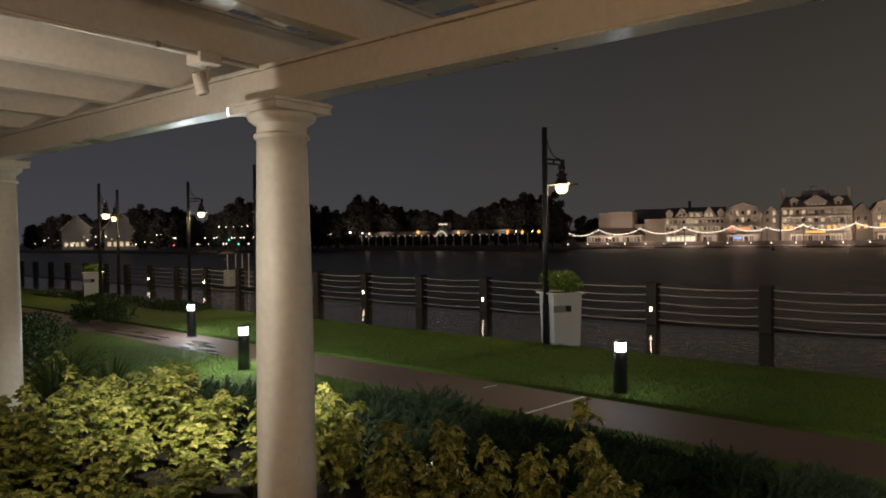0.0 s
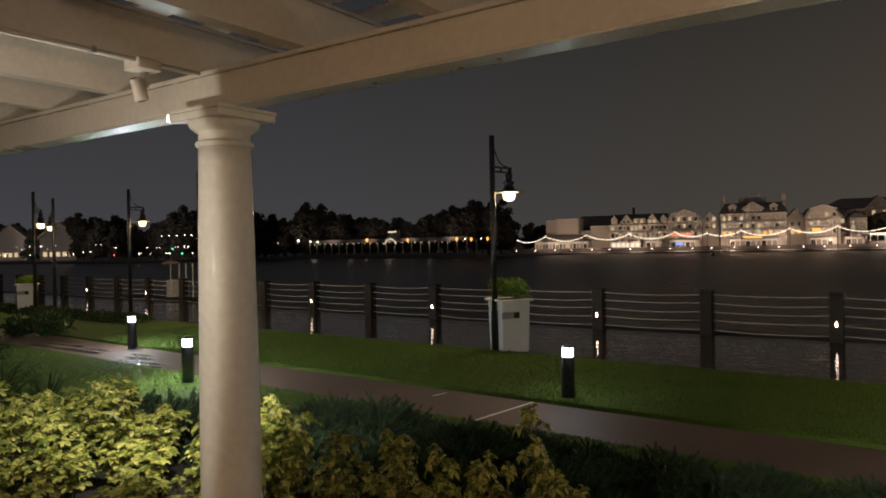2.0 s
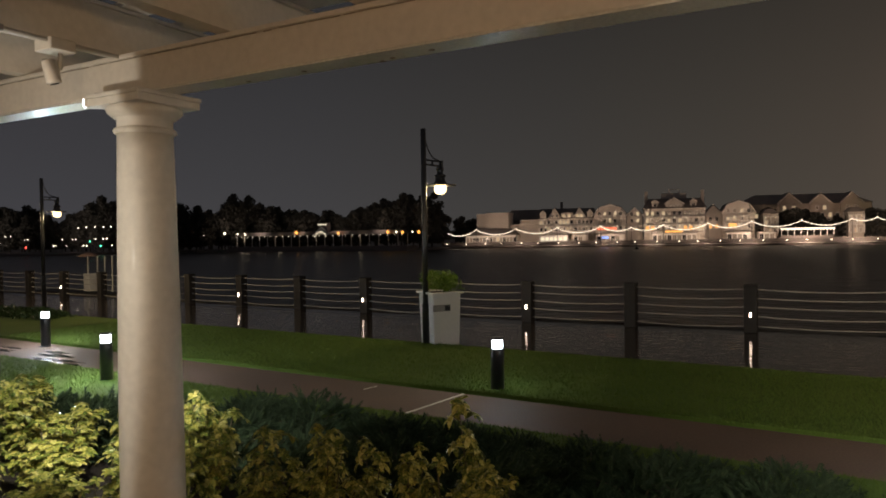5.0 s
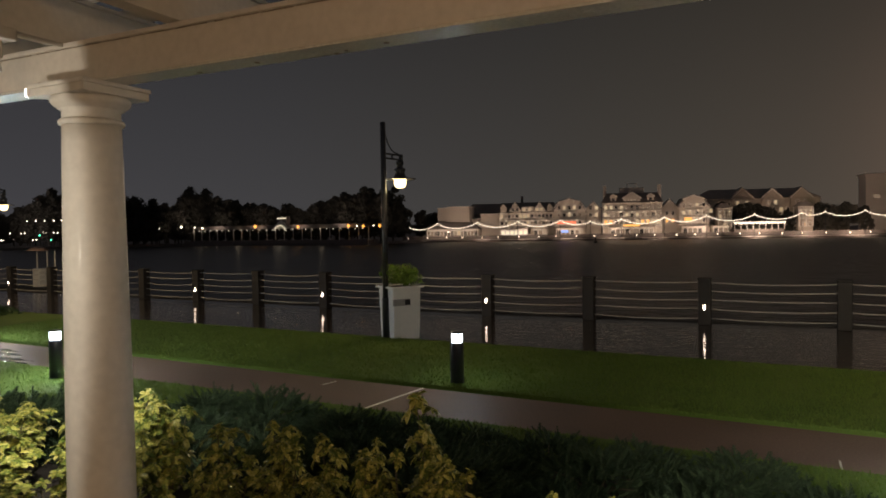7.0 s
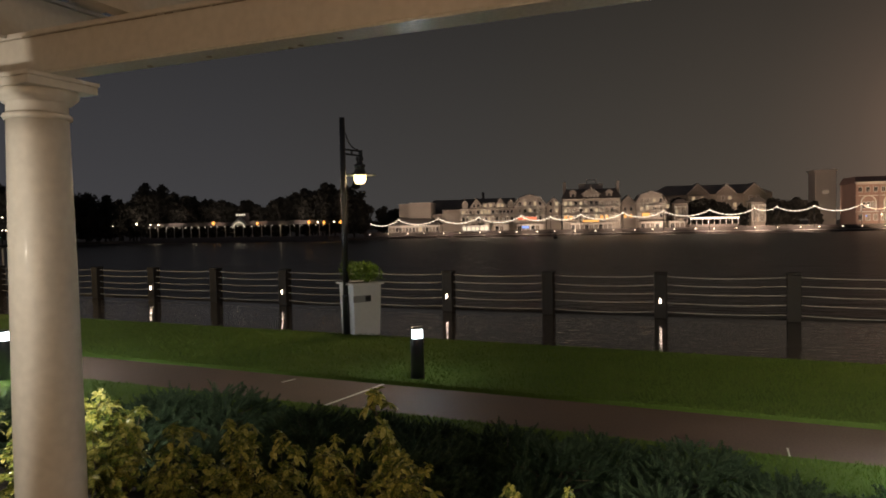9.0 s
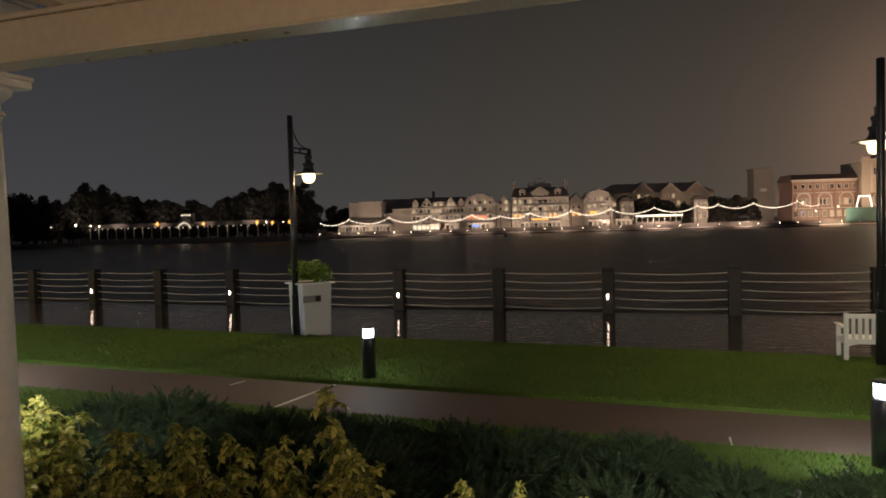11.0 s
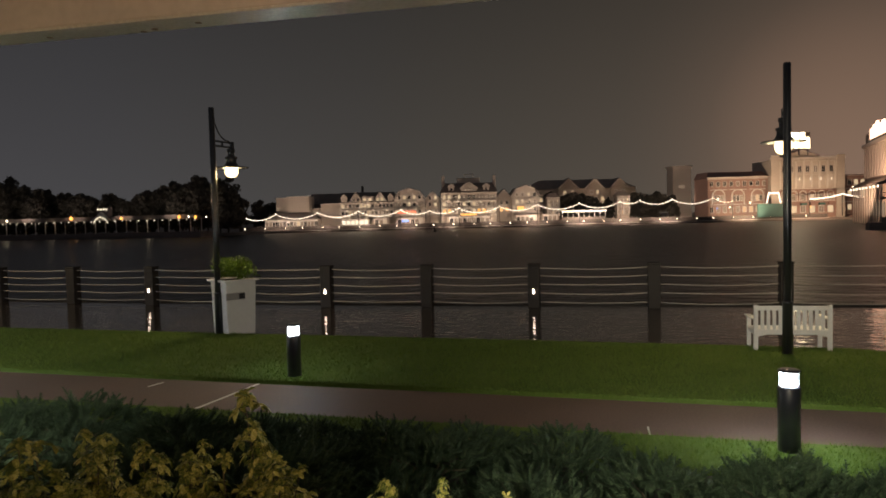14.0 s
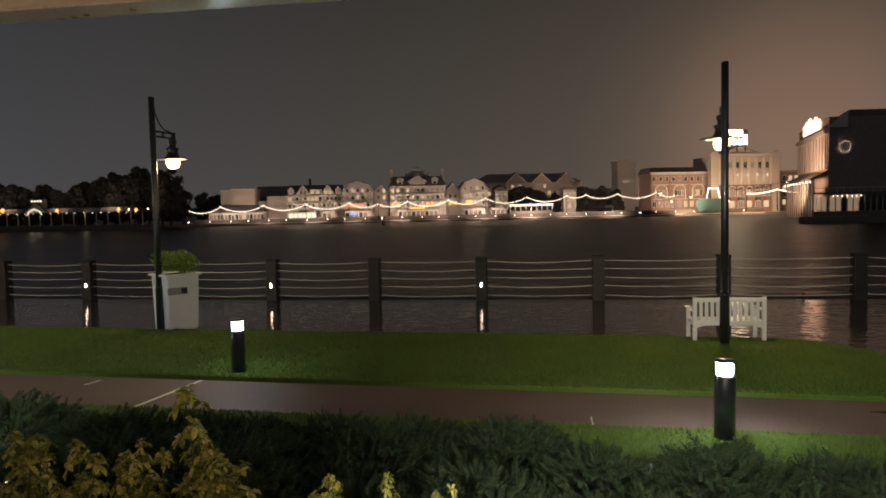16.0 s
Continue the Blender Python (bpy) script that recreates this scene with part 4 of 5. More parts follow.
def balcony(parent, s0, s1, z, reach=1.1, pillars=0, lights=0):
    """A gallery along a front: floor, rail with balusters, pillars below, small ceiling lights."""
    part("balcony", box(B(), s0, s1, -reach, -0.31, z, z + 0.18), PALE_TRIM, parent)
    bm = box(B(), s0, s1, -reach, -reach + 0.10, z + 1.0, z + 1.10)
    n = max(2, int((s1 - s0) / 0.7))
    for i in range(n + 1):
        x = s0 + (s1 - s0 - 0.10) * i / n
        box(bm, x, x + 0.10, -reach, -reach + 0.08, z + 0.18, z + 1.0)
    part("balustrade", bm, PALE_TRIM, parent)
    for i in range(pillars):
        x = s0 + (s1 - s0 - 0.28) * i / max(1, pillars - 1)
        part("pillar", box(B(), x, x + 0.28, -reach, -reach + 0.28, z - 2.62, z), PALE_TRIM, parent)
    for i in range(lights):
        x = s0 + (s1 - s0) * (i + 0.5) / lights
        part("ceiling_light", lathe(B(), [(0.05, z - 0.5), (0.17, z - 0.36), (0.17, z - 0.2), (0.05, z - 0.02)], 6, (x, -reach * 0.6)), LIT_WHITE, parent)


# plain flat-roofed blocks
for s0, s1, top, fr in ((-9.7, -5.2, 11.2, 2), (-5.15, 3.5, 11.5, 0), (7.6, 15.0, 8.5, 3), (3.55, 7.55, 6.8, 5)):
    h = facade("flat_block", s0, s1, top, 12, fr, CREAM, label="plain pale flat-roofed block beside the lakeside hotel")
    part("parapet", box(B(), -0.15, s1 - s0 + 0.15, -0.15, 12.1, top + 0.004, top + 0.35), PALE_TRIM, h)
h = facade("back_block", 0.0, 26.0, 9.0, 14, 16, DARK_WALL, label="dark hotel block with a low roof behind the wings")
roof_slab(h, 0, 26, 9.0, 13.3, 14, SLATE, 3, 1.5)
part("chimney", box(B(), 21.8, 22.8, 4, 5, 13.3, 16.2), SLATE, h)
# lakeside restaurant
h = facade("restaurant", -13.0, 7.4, 2.9, 8, -3.5, PALE_TRIM, label="low lakeside restaurant with rows of lit windows")
roof_slab(h, 0, 20.4, 2.95, 5.6, 8, SLATE, 3, 3.5)
for i in range(15):
    window(h, 0.9 + i * 1.33, 0.3, 0.95, 1.75, None if i % 4 else LIT_DIM, pr=0.45)
# long wing with twin gabled bays
h = facade("hotel_wing", 15.4, 36.4, 8.9, 13)
roof_slab(h, 0, 21, 8.95, 13.0, 13, SLATE, 5, 0.2)
for g0, g1, gt in ((3.9, 8.6, 12.7), (13.3, 18.0, 12.7)):
    gable(h, g0, g1, 9.0, gt, -0.25, 6)
part("middle_bay", box(B(), 8.6, 13.3, -0.1, 5, 9.0, 11.2), CREAM, h)
for g0, g1 in ((0.6, 2.9), (18.6, 20.6)):
    gable(h, g0, g1, 10.6, 12.0, -0.2, 4, 0.15)
    part("dormer_wall", box(B(), g0, g1, -0.2, 4, 8.95, 10.6), CREAM, h)
bands(h, 21, (8.7, 6.1, 3.1))
for k in range(14):
    window(h, 1.0 + k * 1.46, 6.8, lit=None)
    window(h, 1.0 + k * 1.46, 4.1, lit=None, pr=0.22)
for s in (5.4, 7.0, 9.6, 10.7, 11.8, 14.8, 16.4):
    window(h, s, 9.5, 0.75, 1.05, y=-0.27, pr=0.5)
balcony(h, 0.2, 20.8, 5.9, 1.2, 12, 4)
balcony(h, 0.2, 20.8, 3.2, 1.4, 12, 3)
# gambrel bay
h = facade("gambrel_house", 36.5, 48.3, 9.6, 13, -1.0)
gable(h, 0, 11.8, 9.62, 13.7, 0, 12, 0.4, gambrel=True)
for z in (6.9, 4.2, 9.7):
    for s in (2.0, 4.0, 5.9, 7.8, 9.8):
        window(h, s, z, lit=None, pr=0.3)
bands(h, 11.8, (9.3, 6.2, 3.2))
balcony(h, 2.8, 9.0, 8.6, 1.0, 4, 1)
balcony(h, 0.6, 11.2, 5.9, 1.2, 6, 2)
# small gable
h = facade("gable_house", 48.6, 54.2, 9.3, 12, 1.0)
gable(h, 0, 5.6, 9.32, 12.4, 0, 10)
for z in (6.9, 4.2, 9.5):
    for s in (1.7, 3.9):
        window(h, s, z, pr=0.25)
# main house
h = facade("main_hotel_house", 54.7, 76.2, 11.6, 15, -2.0, label="five-storey cream hotel house with mansard roof and dormers")
roof_slab(h, 0, 21.5, 11.85, 15.5, 15, SLATE, 2.2, 1.5)
bands(h, 21.5, (11.5, 8.6, 5.8, 3.0), -0.3)
for z in (9.2, 6.5, 3.8):
    for k in range(11):
        window(h, 1.2 + k * 1.91, z, 0.95, 1.5, NEON_ORANGE if z == 3.8 and k in (0, 1, 7, 8) else None, pr=0.5)
balcony(h, 0.2, 21.3, 8.5, 1.3, 12, 5)
balcony(h, 0.2, 21.3, 5.7, 1.5, 12, 6)
balcony(h, 0.2, 21.3, 2.9, 1.7, 12, 5)
for c in (4.0, 17.4):
    part("dormer_wall", box(B(), c - 1.1, c + 1.1, 0.1, 4, 11.8, 13.9), CREAM, h)
    gable(h, c - 1.3, c + 1.3, 13.92, 15.0, 0.0, 4, 0.15)
    window(h, c, 12.2, 0.95, 1.3, GLASS_DARK, y=0.1)
part("dormer_wall", box(B(), 7.6, 13.8, -0.1, 4, 11.8, 13.2), CREAM, h)
gable(h, 7.4, 14.0, 13.22, 15.7, -0.15, 4, 0.3)
for s in (8.6, 9.8, 11.0, 12.2):
    window(h, s + 0.3, 11.95, 0.8, 1.05, LIT_DIM, y=-0.1)
part("cupola", box(B(), 6.4, 15.2, 3.0, 9, 15.52, 17.5), CREAM, h)
for s in (9.2, 12.7):
    part("rail_post", box(B(), s - 0.12, s + 0.12, 3.1, 3.3, 17.52, 19.0), PALE_TRIM, h)
part("rail", box(B(), 9.1, 12.8, 3.1, 3.3, 18.8, 19.05), PALE_TRIM, h)
for s in (0.3, 20.2):
    part("chimney", box(B(), s, s + 1.2, 3, 4.2, 12.5, 18.4), CREAM, h)
h = facade("gable_house", 76.6, 82.0, 9.2, 12, 1.0)
gable(h, 0, 5.4, 9.22, 12.5, 0, 10)
for z in (6.9, 4.2):
    for s in (1.6, 3.7):
        window(h, s, z, lit=NEON_ORANGE if z == 4.2 else None, pr=0.4)
h = facade("gambrel_house", 82.1, 92.9, 9.6, 13, -1.0)
gable(h, 0, 10.8, 9.62, 13.9, 0, 12, 0.4, gambrel=True)
for z in (6.9, 4.2, 9.8):
    for s in (1.9, 4.1, 6.5, 8.8):
        window(h, s, z, lit=None, pr=0.4)
bands(h, 10.8, (9.3, 6.2, 3.2))
balcony(h, 2.4, 8.4, 8.6, 1.0, 4, 2)
balcony(h, 0.6, 10.2, 5.9, 1.2, 6, 1)
h = facade("hotel_wing", 91.0, 138.0, 13.2, 14, 26, TAN)
roof_slab(h, 0, 47, 13.25, 17.3, 14, SHINGLE, 5, 7)
for g0, g1, gt in ((14.2, 22.4, 17.4), (25.6, 33.0, 16.9), (36.2, 43.8, 17.1)):
    part("bay", box(B(), g0, g1, -0.6, -0.01, -1.2, 13.2), TAN, h)
    gable(h, g0, g1, 13.25, gt, -0.6, 8, 0.3, SHINGLE, TAN)
    for s in (g0 + 2.4, g1 - 2.4):
        window(h, s, 10.9, 0.95, 1.4, None, -0.62, 0.9)
for k in range(18):
    for z in (8.0, 5.0):
        window(h, 1.4 + k * 2.6, z, 1.0, 1.5, None, -0.62 if any(a0 < 1.4 + k * 2.6 < a1 for a0, a1 in ((13.6, 23), (25, 33.6), (35.6, 44.4))) else 0.0, 0.3)
for s0 in (96.6, 124.4):
    h = facade("porch_tower", s0, s0 + 5.0, 9.2, 5, 5, TAN, label="narrow pale porch tower with small lights between the trees")
    roof_slab(h, 0, 5.0, 9.25, 11.0, 5, SHINGLE, 1.5, 1.5)
    balcony(h, 0.0, 5.0, 8.0, 1.0, 3, 3)
    balcony(h, 0.0, 5.0, 4.6, 1.0, 3, 0)
    for z in (5.2, 2.0):
        for k in range(3):
            window(h, 1.0 + 1.5 * k, z, 0.8, 1.5, None, pr=0.5)

# promenade shops and pier pavilion
for s0, s1, gl in ((16.5, 27.0, LIT_WHITE), (29.0, 34.0, LIT_DIM), (37.5, 47.5, LIT_DIM), (57.5, 73.0, LIT_DIM), (83.0, 91.0, LIT_DIM), (93.5, 99.0, LIT_DIM)):
    h = facade("shop", s0, s1, 2.6, 5, -5.0, PALE_TRIM, label="low promenade shop with a lit front")
    part("awning", slab(B(), [(-0.3, 2.62), (s1 - s0 + 0.3, 2.62), (s1 - s0 + 0.3, 2.8), (-0.3, 2.8)], -1.6, 5), SLATE, h)
    for k in range(int((s1 - s0) / 1.7)):
        window(h, 0.95 + k * 1.7, 0.15, 1.2, 1.75, gl if (k % 3 or gl is LIT_WHITE) else GLASS_DARK)
h = facade("pier_pavilion", 100.5, 117.0, 1.2, 7, -6.0, DARK_WALL, label="brightly lit open pier pavilion at the water")
part("canopy", box(B(), -0.4, 16.9, -1.0, 7.5, 3.6, 3.9), PALE_TRIM, h)
for k in range(9):
    part("pillar", box(B(), k * 2.05, k * 2.05 + 0.2, -0.6, -0.4, 1.2, 3.6), PALE_TRIM, h)
part("light_strip", tube(B(), [(-0.3, -1.05, 3.5), (16.8, -1.05, 3.5)], 0.10, 5), BULB, h, "bright line of bulbs under the canopy")
for k in range(17):
    part("bulb", lathe(B(), [(0.05, 3.0), (0.28, 3.15), (0.05, 3.45)], 6, (0.4 + k, -0.7)), BULB, h)

# signs on the promenade, unreadable: plain glowing shapes
for s, z, w, hh, gm, nm in ((38.0, 4.2, 7.0, 1.0, NEON_RED, "red"), (83.5, 4.6, 2.6, 1.2, NEON_ORANGE, "orange"), (39.5, 1.0, 2.6, 0.8, NEON_BLUE, "blue"), (62.0, 2.9, 6.0, 0.7, NEON_ORANGE, "orange")):
    sg = thing("neon_sign", FAR @ pose(s, -0.6, z), "small glowing %s sign on a shop front" % nm, "sign", "promenade signs")
    part("panel", box(B(), -0.1, w + 0.1, 0.05, 0.2, -0.1, hh + 0.1), DARK_WALL, sg)
    part("tube_light", box(B(), 0, w, -0.05, 0.046, 0, hh), gm, sg)

# string lights over the promenade
peaks = (-19.0, -7.9, 7.7, 23.2, 39.2, 50.2, 61.3, 76.6, 91.0, 107.0, 122.5, 130.0, 142.5, 158.0, 165.5)
tops = (3.6, 5.0, 5.2, 5.3, 5.5, 4.9, 5.6, 5.9, 6.3, 6.4, 6.6, 6.9, 7.0, 7.3, 5.8)
for i, (sa, za) in enumerate(zip(peaks, tops)):
    p = thing("light_pole", FAR @ pose(sa, -1.0, -1.25), "thin dark pole carrying string lights on the far quay", "pole", "string light poles")
    part("shaft", tube(B(), [(0, 0, 0), (0, 0, za + 1.25)], 0.09, 6), BLACK, p)
    part("finial", lathe(B(), [(0.05, za + 1.25), (0.26, za + 1.40), (0.05, za + 1.6)], 6), BULB, p)
    if i + 1 < len(peaks):
        sb, zb = peaks[i + 1], tops[i + 1]
        sg = thing("string_light", FAR @ pose(sa, -1.0, 0), "hanging string of warm white bulbs along the far quay", "string lights", "string lights")
        pts = []
        for j in range(13):
            u = j / 12
            pts.append(((sb - sa) * u, 0, za + (zb - za) * u - 0.50 * (sb - sa) * u * (1 - u)))
        part("cable", tube(B(), pts, 0.075, 5), BULB, sg)
        bm = B()
        for j in range(1, int((sb - sa) / 1.5)):
            u = j * 1.5 / (sb - sa)
            z = za + (zb - za) * u - 0.50 * (sb - sa) * u * (1 - u)
            lathe(bm, [(0.04, z - 0.22), (0.17, z - 0.10), (0.04, z + 0.06)], 5, ((sb - sa) * u, 0))
        tagged(part("bulb", bm, BULB, sg), "", "", "", "stuff")

# quay lights and railing on the far side
for k in range(31):
    q = thing("quay_light", FAR @ pose(-19.5 + k * 7.1 + (k * 37 % 5) * 0.25, -1.35, -1.25), "small bright light on the far quay edge", "quay light", "far quay lights")
    part("stand", box(B(), -0.08, 0.08, -0.08, 0.08, 0, 0.75), BLACK, q)
    part("lamp_head", lathe(B(), [(0.05, 0.76), (0.19, 0.87), (0.19, 1.0), (0.05, 1.1)], 8), DOT, q)
rl = thing("far_railing", FAR @ pose(-22, -0.9, -1.25), "dark railing along the far quay", "railing")
for z in (0.35, 0.75, 1.15, 1.6):
    part("rail", box(B(), 0, 224, -0.05, 0.05, z, z + 0.12), DARK_WALL, rl)
part("infill", box(B(), 0, 224, 0.06, 0.12, 0.0, 1.5), RAILING, rl)
structure("trim_far_quay", slab(B(), [(-22, -1.42), (202, -1.42), (202, -1.22), (-22, -1.22)], -1.9, -1.62), PALE_TRIM, "pale stone lip of the far quay", "quay edge").matrix_basis = FAR
# unseen floods on the hotel fronts; beyond 100 strengthened in place of haze
for i, s in enumerate((-6, 10, 26, 42, 58, 74, 90, 108, 124, 140)):
    spot("quay_flood", FAR @ Vector((s, -6.0, 2.2)), FAR @ Vector((s, 8, 7.0)), 1550 if s < 80 else 2300 if s < 100 else 4200, (1.0, 0.72, 0.54), 150, 0.5)

# unseen fills added to raise the back wing and the tower, as haze would
for s in (104, 126):
    spot("wing_fill", FAR @ Vector((s, 19, 3.0)), FAR @ Vector((s, 32, 9.0)), 1500, (1.0, 0.70, 0.50), 150, 0.5)
spot("tower_haze_fill", FAR @ Vector((152, 20, 2.0)), FAR @ Vector((159, 40, 14.0)), 2600, (1.0, 0.74, 0.54), 120, 0.5)

# ---------------------------------------------------------------- town end of the shore
tw = thing("clock_tower", FAR @ pose(156.8, 40, 0), "plain dark square tower dim in the haze", "tower")
# dark tower given cream walls, its haze put into the colour
part("shaft", box(B(), 0, 8.0, 0, 8.0, -0.45, 21.6), CREAM, tw)
part("parapet", box(B(), -0.5, 8.5, -0.5, 8.5, 21.62, 22.4), CREAM, tw)
part("window", box(B(), 2.6, 5.2, -0.1, -0.01, 12.5, 14.0), LIT_DIM, tw)
h = facade("brick_house", 159.5, 183.3, 15.0, 14, 2, BRICK, label="red brick lakeside building with pale bands and lit windows")
bands(h, 23.8, (14.6, 10.4, 4.6), -0.25)
roof_slab(h, 0, 23.8, 15.05, 17.6, 14, BRICK, 3, 1)
part("parapet", box(B(), -0.3, 24.1, -0.6, 0.1, 15.0, 15.5), PALE_TRIM, h)
for k in range(9):
    window(h, 1.5 + k * 2.6, 11.9, 1.2, 1.7, None, pr=0.25)


def arch(parent, c, z0, w, hgt, material, y=-0.3):
    """A round-headed moulding round a recess."""
    bm = B()
    pts = [(c - w / 2, z0)] + [(c - w / 2 * math.cos(math.pi * i / 12), z0 + hgt - w / 2 + w / 2 * math.sin(math.pi * i / 12)) for i in range(13)] + [(c + w / 2, z0)]
    for (xa, za), (xb, zb) in zip(pts, pts[1:]):
        tube(bm, [(xa, y, za), (xb, y, zb)], 0.22, 5)
    part("arch_moulding", bm, material, parent)


for c in (4.2, 11.9, 19.6):
    arch(h, c, 4.9, 5.0, 5.6, PALE_TRIM)
    for dx in (-1.4, 0.0, 1.4):
        window(h, c + dx, 6.0, 0.95, 2.2, None, pr=0.5)
for k in range(9):
    window(h, 1.5 + k * 2.6, 1.6, 1.3, 2.1, LIT if k in (5, 6, 8) else None, pr=0.5)
for c in (0.4, 8.0, 15.7, 23.2):
    part("pilaster", box(B(), c - 0.4, c + 0.4, -0.45, -0.26, -1.2, 14.6), BRICK, h)
h = facade("theatre_house", 183.5, 212.0, 21.5, 16, 0, CREAM, label="tall pale theatre front lit from below across the lake")
bands(h, 28.5, (20.8, 15.5, 10.0, 5.2), -0.4)
part("parapet", box(B(), -0.5, 29.0, -0.7, 0.2, 21.52, 22.4), PALE_TRIM, h)
gable(h, 5.0, 19.0, 22.42, 25.0, 0, 9, 0.4, BRICK)
for c in (1.4, 27.1):
    part("corner_pavilion", box(B(), c - 1.6, c + 1.6, -0.9, -0.41, -1.2, 23.2), CREAM, h)
for k in range(9):
    window(h, 2.0 + k * 3.1, 16.6, 1.3, 2.4, LIT_DIM if k in (2, 5) else GLASS_DARK)
for k in range(8):
    part("pilaster", box(B(), 3.2 + k * 3.1, 3.9 + k * 3.1, -0.38, -0.01, 10.3, 20.7), PALE_TRIM, h)
for k in range(6):
    part("sconce", lathe(B(), [(0.08, 13.3), (0.24, 13.6), (0.08, 14.5)], 6, (2.6 + k * 4.2, -0.6)), LIT_WHITE, h)
part("base_storey", box(B(), 3.05, 25.45, -0.35, -0.01, -1.2, 9.9), BRICK, h)
for k in range(6):
    arch(h, 5.2 + k * 3.6, 5.4, 2.6, 3.9, PALE_TRIM, -0.5)
    window(h, 5.2 + k * 3.6, 5.8, 1.3, 2.0, None, -0.36, 0.9)
    window(h, 5.2 + k * 3.6, 0.9, 1.9, 2.4, LIT if k % 2 else LIT_DIM, -0.36)
    part("awning", slab(B(), [(4.0 + k * 3.6, 3.7), (6.4 + k * 3.6, 3.7), (6.2 + k * 3.6, 4.5), (4.2 + k * 3.6, 4.5)], -1.5, -0.36), BRICK if k % 2 else TEAL, h)
roof_sign = thing("roof_sign", FAR @ pose(188.6, 3.0, 25.0), "large glowing cream sign on the theatre roof", "sign")
part("board", box(B(), 0, 8.8, 0.1, 0.5, 0.5, 6.8), DARK_WALL, roof_sign)
for s0, s1, z0, z1 in ((0.3, 2.0, 0.8, 6.6), (2.6, 4.3, 0.8, 6.6), (4.9, 6.6, 0.8, 6.6), (7.0, 8.5, 0.8, 4.6)):
    part("glowing_bar", box(B(), s0, s1, -0.1, 0.096, z0, z1), SIGN_GLOW, roof_sign)
for s in (1, 4.4, 7.8):
    part("strut", box(B(), s, s + 0.3, 0.1, 0.5, -2.0, 0.5), BLACK, roof_sign)
h = facade("brick_house", 212.2, 240.0, 15.5, 14, 4, BRICK, label="dim brick building beside the theatre")
bands(h, 27.8, (15.0, 9.8, 4.6), -0.25)
for z in (11.4, 7.0, 1.6):
    for k in range(8):
        window(h, 2.0 + k * 2.6, z, 1.3, 2.0, None, pr=0.45)
mq = thing("marquee_frame", FAR @ pose(178.0, -2.0, 0), "small arch outlined in bright bulbs", "marquee")
part("post", tube(B(), [(0, 0, 4.6), (0.8, 0, 8.4)], 0.22, 5), BULB, mq)
part("post", tube(B(), [(5.4, 0, 4.6), (4.6, 0, 8.4)], 0.22, 5), BULB, mq)
part("base_panel", box(B(), -3.5, 8.5, -0.2, 0.3, -0.45, 4.5), TEAL, mq, "dim teal hoarding")
part("crossbar", tube(B(), [(0.8, 0, 8.5), (4.6, 0, 8.5)], 0.24, 5), BULB, mq)
for k, (sa, sb, za, zb) in enumerate(((194.0, 206.5, 6.0, 7.6), (206.5, 216.0, 7.6, 6.2))):
    sg = thing("string_light", FAR @ pose(sa, -3.0, 0), "hanging string of warm white bulbs before the theatre", "string lights", "string lights")
    part("cable", tube(B(), [((sb - sa) * j / 10, 0, za + (zb - za) * j / 10 - 0.16 * (sb - sa) * (j / 10) * (1 - j / 10)) for j in range(11)], 0.2, 5), BULB, sg)
    part("mast", tube(B(), [(sb - sa, 0.1, -0.5), (sb - sa, 0.1, zb)], 0.12, 6), BLACK, sg)
    part("mast", tube(B(), [(0, 0.4, -0.5), (0, 0.4, za)], 0.12, 6), BLACK, sg)
for s, z, m_ in ((163.5, 7.0, DOT), (163, 3.2, NEON_BLUE), (168, 3.6, DOT), (176, 5.2, DOT), (191, 3.3, DOT), (199, 3.0, AMBER), (204, 4.0, DOT), (210, 8.2, DOT), (214, 9.6, DOT), (218, 10.4, DOT), (211.5, 4.6, DOT)):
    q = thing("wall_light", FAR @ pose(s, (7.9 if s < 180.4 else 5.9 if s < 209.6 else 9.9) - 0.3, z), "small glowing light on a far front", "wall light", "far wall lights")
    part("lamp_head", lathe(B(), [(0.08, -0.3), (0.34, 0), (0.08, 0.3)], 6), m_, q)
    part("bracket", box(B(), -0.06, 0.06, 0.1, 0.4, -0.06, 0.06), BLACK, q)

# dark playhouse on the near point, its side front lit
ph = thing("playhouse", pose(57.9, 156.5, 0, 0, 0, -9), "dark lakeside playhouse with brightly lit side front", "building")
part("wall", prism(B(), [(0, 0), (60, 15), (60, 34), (0, 34)], -2.2, 19.8), UMBER, ph)
part("roof", prism(B(), [(4, 1.3), (60, 15.3), (60, 33), (4, 33)], 19.82, 21.2), SLATE, ph)
part("parapet", slab(B(), [(-0.4, 17.6), (3.4, 17.6), (3.4, 20.9)], -0.3, -0.01), PALE_TRIM, ph, "pale sloping parapet")
part("lit_front", box(B(), -0.25, -0.01, 1.0, 33, 9.2, 16.4), PALE_TRIM, ph, "cream front under floodlights")
part("cornice", box(B(), -0.9, -0.26, 0.2, 33.5, 16.4, 17.2), PALE_TRIM, ph)
for k in range(11):
    part("pilaster", box(B(), -0.5, -0.255, 1.5 + k * 3.1, 2.1 + k * 3.1, 9.2, 16.3), PALE_TRIM, ph)
for k, hh in enumerate((2.2, 3.0, 2.6, 3.4, 3.0, 2.4)):
    part("roof_letter", box(B(), -0.5, -0.2, 7.5 + k * 3.2, 9.9 + k * 3.2, 18.0, 18.0 + hh), FLOOD, ph, "unreadable glowing roof letter")
part("letter_rail", box(B(), -0.45, -0.25, 6, 28, 17.3, 18.0), BLACK, ph)
part("lower_roof", slab(B(), [(-3.2, 7.2), (0, 8.9), (0, 8.6), (-3.2, 6.9)], 0.5, 33), SLATE, ph)
